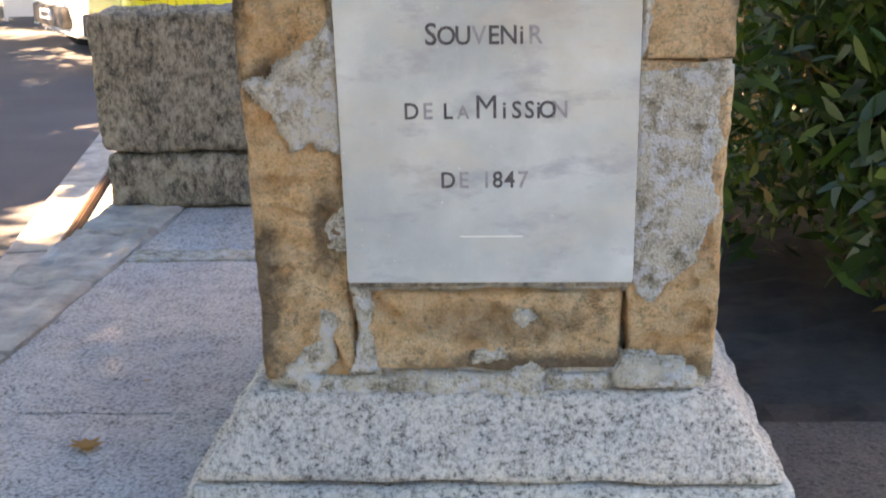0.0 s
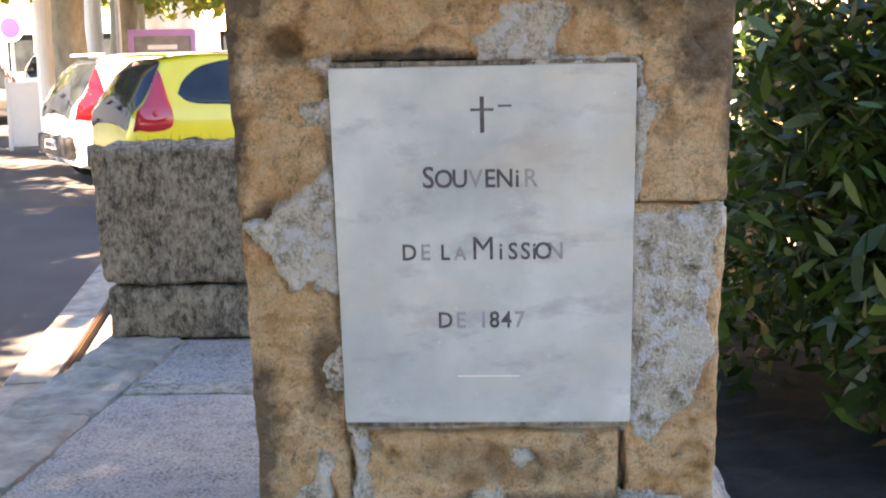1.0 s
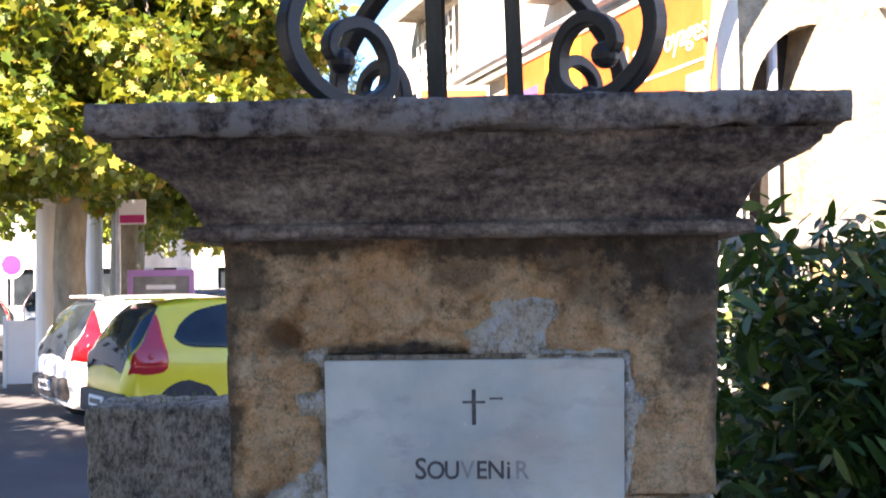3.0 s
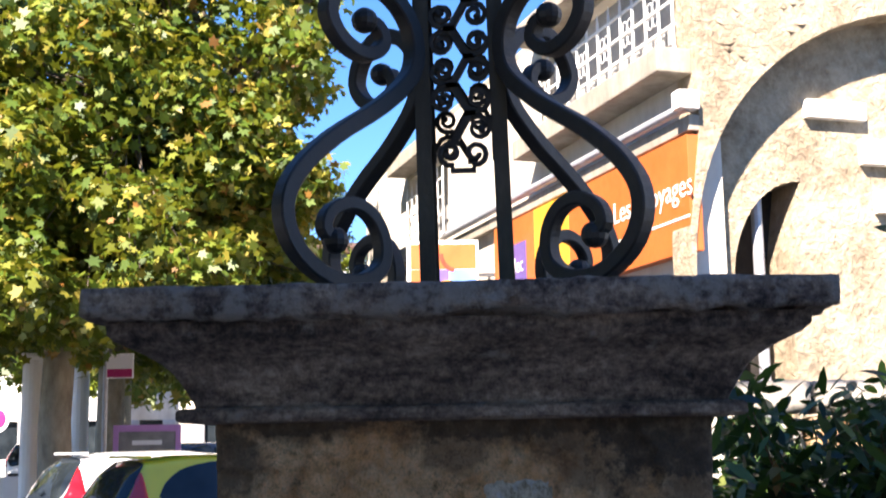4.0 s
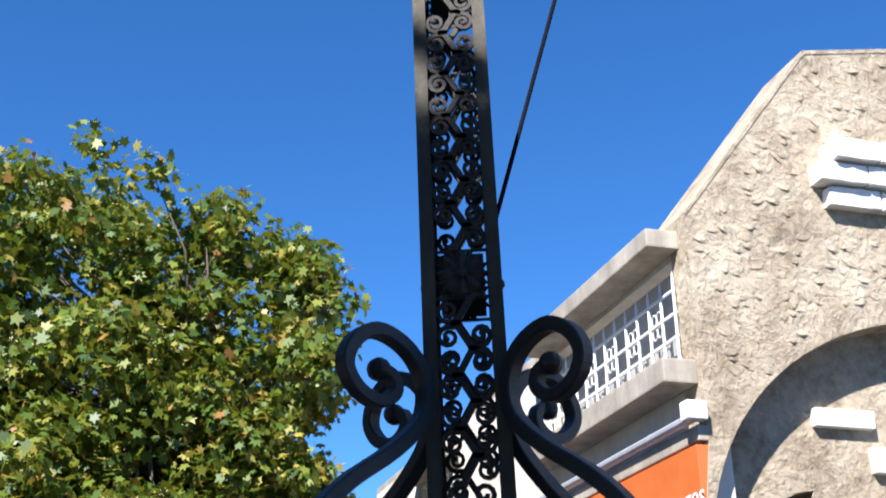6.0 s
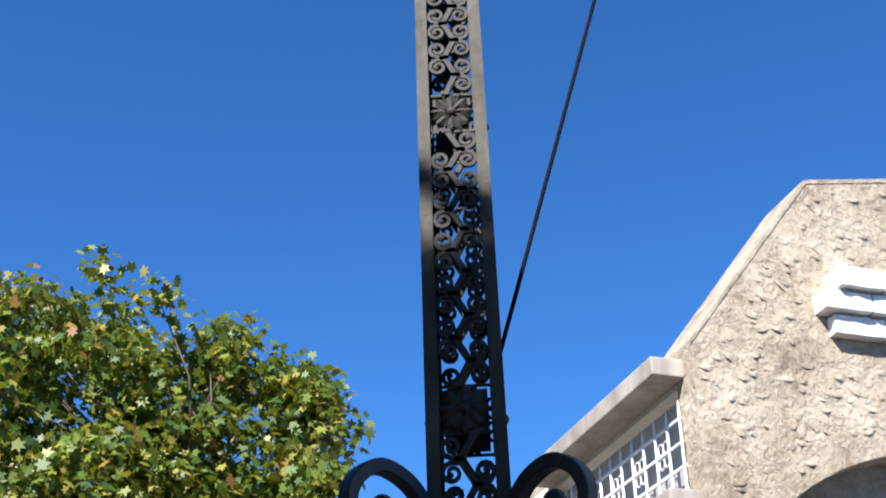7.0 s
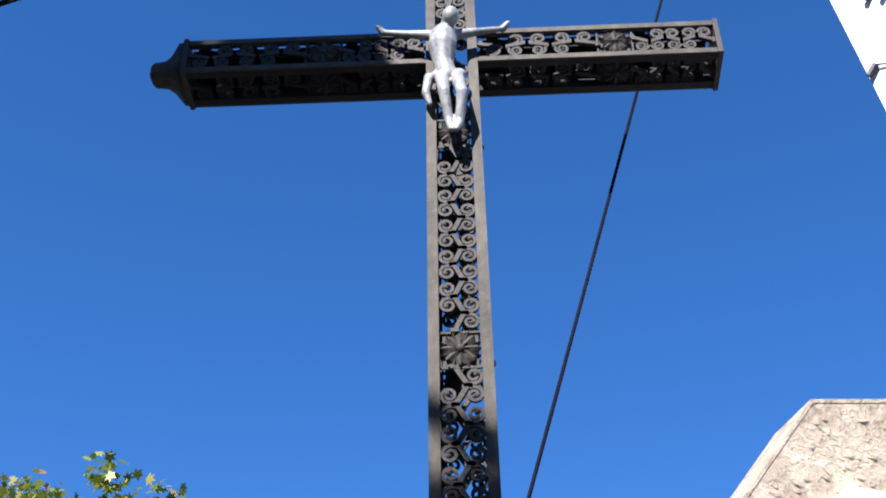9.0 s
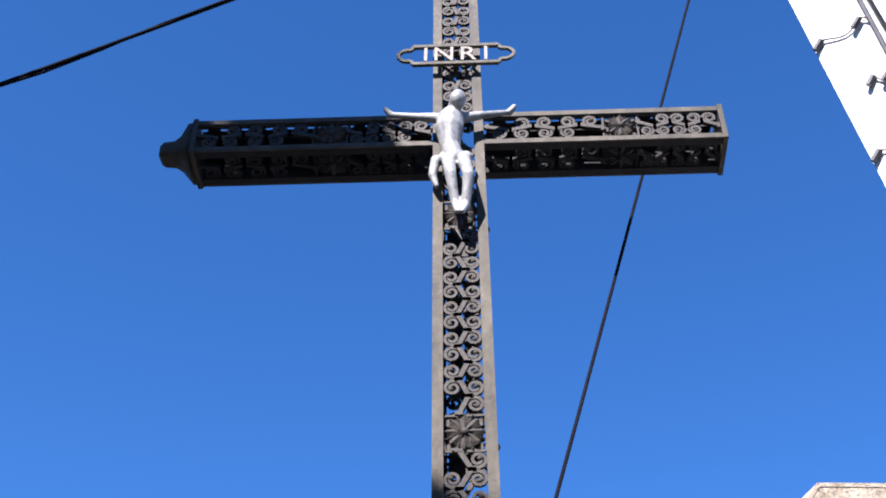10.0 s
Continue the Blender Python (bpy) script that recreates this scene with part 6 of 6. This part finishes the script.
# ---- far houses ----
def far_house(x, y, yaw, w, d, h, mat, label, storeys=2, bays=4):
    root = thing("house", pose(x, y, ground_z(y) - 0.2, 0, 0, yaw), label, "house", kind="structure")
    holes = []
    for s in range(storeys):
        for b in range(bays):
            cx = -w / 2 + w * (b + 0.5) / bays
            z0 = 0.9 + s * (h - 0.6) / storeys
            holes.append((cx - 0.5, cx + 0.5, z0, z0 + 1.5))
    bm = bmesh.new()
    wall_with_openings(bm, -w / 2, w / 2, 0, h, 0, 0.35, holes)
    part("wall", bm, mat, root)
    for a, b, c, e in holes:
        win = thing("window", Matrix(), "", "")
        win.parent = root
        bm = bmesh.new()
        box(bm, a, b, 0.2, 0.24, c, e)
        part("pane", bm, CAR_GLASS, win)
        for xx in (a - 0.27, b + 0.27):
            bm = bmesh.new()
            box(bm, xx - 0.26, xx + 0.26, -0.05, -0.005, c, e, 0.01)
            part("shutter", bm, PIPE, win)
    bm = bmesh.new()
    box(bm, -w / 2, w / 2, 0.35, d, 0, h)
    part("body", bm, mat, root)
    bm = bmesh.new()
    prism(bm, [(-w / 2 - 0.3, h), (w / 2 + 0.3, h), (w / 2 + 0.3, h + 0.15), (0, h + 1.5), (-w / 2 - 0.3, h + 0.15)], -0.35, d)
    part("roof", bm, RUST, root)


far_house(-21.0, 46.0, 16, 12, 9, 7.5, WHITE_WALL, "white plastered house far down the street", 2, 4)
far_house(-9.5, 52.0, 8, 14, 9, 7.0, PLASTER, "cream plastered house closing the street", 2, 5)
far_house(-24.0, 27.0, 68, 16, 9, 8.0, WHITE_WALL, "white plastered house across the street", 2, 5)
far_house(-7.2, 37.0, -70, 14, 8, 6.5, WHITE_WALL, "white plastered house beyond the shops", 2, 4)
# houses behind the viewer, which close the street
far_house(-16.0, -18.0, 200, 22, 9, 6.0, PLASTER, "cream house behind the shade tree", 2, 6)
far_house(14.0, -16.0, 160, 18, 9, 7.0, PLASTER, "cream house on the opposite side", 2, 5)


def build_cypress(x, y, h):
    root = thing("cypress_tree", pose(x, y, ground_z(y)), "slim dark cypress behind the shops", "tree")
    bm = bmesh.new()
    tube(bm, [(0, 0, 0), (0, 0, h * 0.9)], [0.16, 0.03], 8)
    part("trunk", bm, BARK, root)
    rnd = random.Random(4)
    cs = []
    for k in range(170):
        z = rnd.uniform(0.05, 1.0)
        r = 0.62 * math.sin(min(1, (1.02 - z) * 2.2) * math.pi / 2) * math.sqrt(rnd.random())
        a = rnd.uniform(0, 6.28)
        cs.append((r * math.cos(a), r * math.sin(a), h * z))
    leaf_cloud("crown", cs, 0.28, 30, 0.12, 31, LONG_LEAF, CYPRESS, root)


build_cypress(-3.6, 25.5, 7.2)


# ---- cables and the white mast ----
def cable(name, a, b, sag, r, label, twist=False):
    bm = bmesh.new()
    a, b = Vector(a), Vector(b)
    pts = [a.lerp(b, t / 24) - Vector((0, 0, sag * 4 * (t / 24) * (1 - t / 24))) for t in range(25)]
    tube(bm, pts, r, 8)
    if twist:
        tube(bm, [p + Vector((0, 0.02 * math.cos(i * 1.3), 0.02 * math.sin(i * 1.3) - 0.01)) for i, p in enumerate(pts)], r * 0.7, 6)
    ob = finish(name, bm, WIRE, smooth=True)
    tagged(ob, label, "cable")


cable("overhead_cable", (0.090, 0.612, 3.15), (1.56, 1.19, 8.64), 0.02, 0.0068, "black cable tied between the cross and a white mast")
cable("street_cable", (-9.6, 4.9, 8.6), (1.42, 1.32, 9.1), 0.30, 0.014, "twisted black cable strung over the street", True)


def build_mast():
    root = thing("white_mast", pose(3.03, 1.3, 0.25, 0, -8.25, 0), "tall leaning white mast with a garland cable clipped to it", "mast")
    turn = Matrix.Rotation(math.radians(-42), 4, "Z")

    def add(name, bm, mat):
        bmesh.ops.transform(bm, matrix=turn, verts=bm.verts)
        part(name, bm, mat, root)
    bm = bmesh.new()
    box(bm, -0.30, 0.04, -0.12, 0.2, -0.05, 11.0, 0.015)
    add("shaft", bm, WHITE_WALL)
    bm = bmesh.new()
    box(bm, 0.075, 0.32, -0.14, 0.2, -0.05, 11.0, 0.015)
    add("side_board", bm, WHITE_METAL)
    bm = bmesh.new()
    tube(bm, [(0.02 + 0.006 * math.sin(k * 0.9), -0.135, 1 + 0.2 * k) for k in range(48)], 0.012, 6)
    add("garland_cable", bm, DARK_METAL)
    for k in range(20):
        bm = bmesh.new()
        z = 1.6 + k * 0.42
        s = -1 if k % 2 else 1
        tube(bm, smooth_path([(0.02, -0.135, z), (-0.02, -0.14, z + 0.05), (-0.06 - 0.06 * (s > 0), -0.13, z + 0.02), (-0.10 - 0.14 * (s > 0), -0.135, z + 0.09)], 4), 0.005, 5)
        tube(bm, [(-0.02, -0.142, z + 0.05), (-0.07, -0.146, z + 0.015)], 0.017, 6)
        tube(bm, [(-0.10 - 0.14 * (s > 0), -0.135, z + 0.09), (-0.14 - 0.15 * (s > 0), -0.14, z + 0.05)], 0.018, 6)
        add("garland_bulb", bm, DARK_METAL)


build_mast()


# ---- fallen leaves ----
def fallen(x, y, z, size, seed, rot):
    bm = bmesh.new()
    vs = []
    for u, v, w in PLANE_LEAF:
        c, s = math.cos(rot), math.sin(rot)
        vs.append(bm.verts.new(((u * c - v * s) * size, (u * s + v * c) * size, 0.008 + 0.25 * size * abs(u) + 0.1 * size * noise.noise(Vector((u, v, seed))))))
    bm.faces.new(vs)
    bmesh.ops.solidify(bm, geom=bm.faces[:], thickness=0.001)
    ob = finish("fallen_leaf", bm, LEAF_DRY)
    ob.location = (x, y, z)
    tagged(ob, "curled orange-brown fallen leaf on the paving", "leaf", "fallen leaves")


fallen(-0.905, 0.205, SLAB_Z, 0.072, 1, 0.4)
fallen(-0.885, 0.62, SLAB_Z, 0.016, 2, 2.0)
fallen(-1.52, 1.1, SLAB_Z + 0.006, 0.018, 3, 1.0)
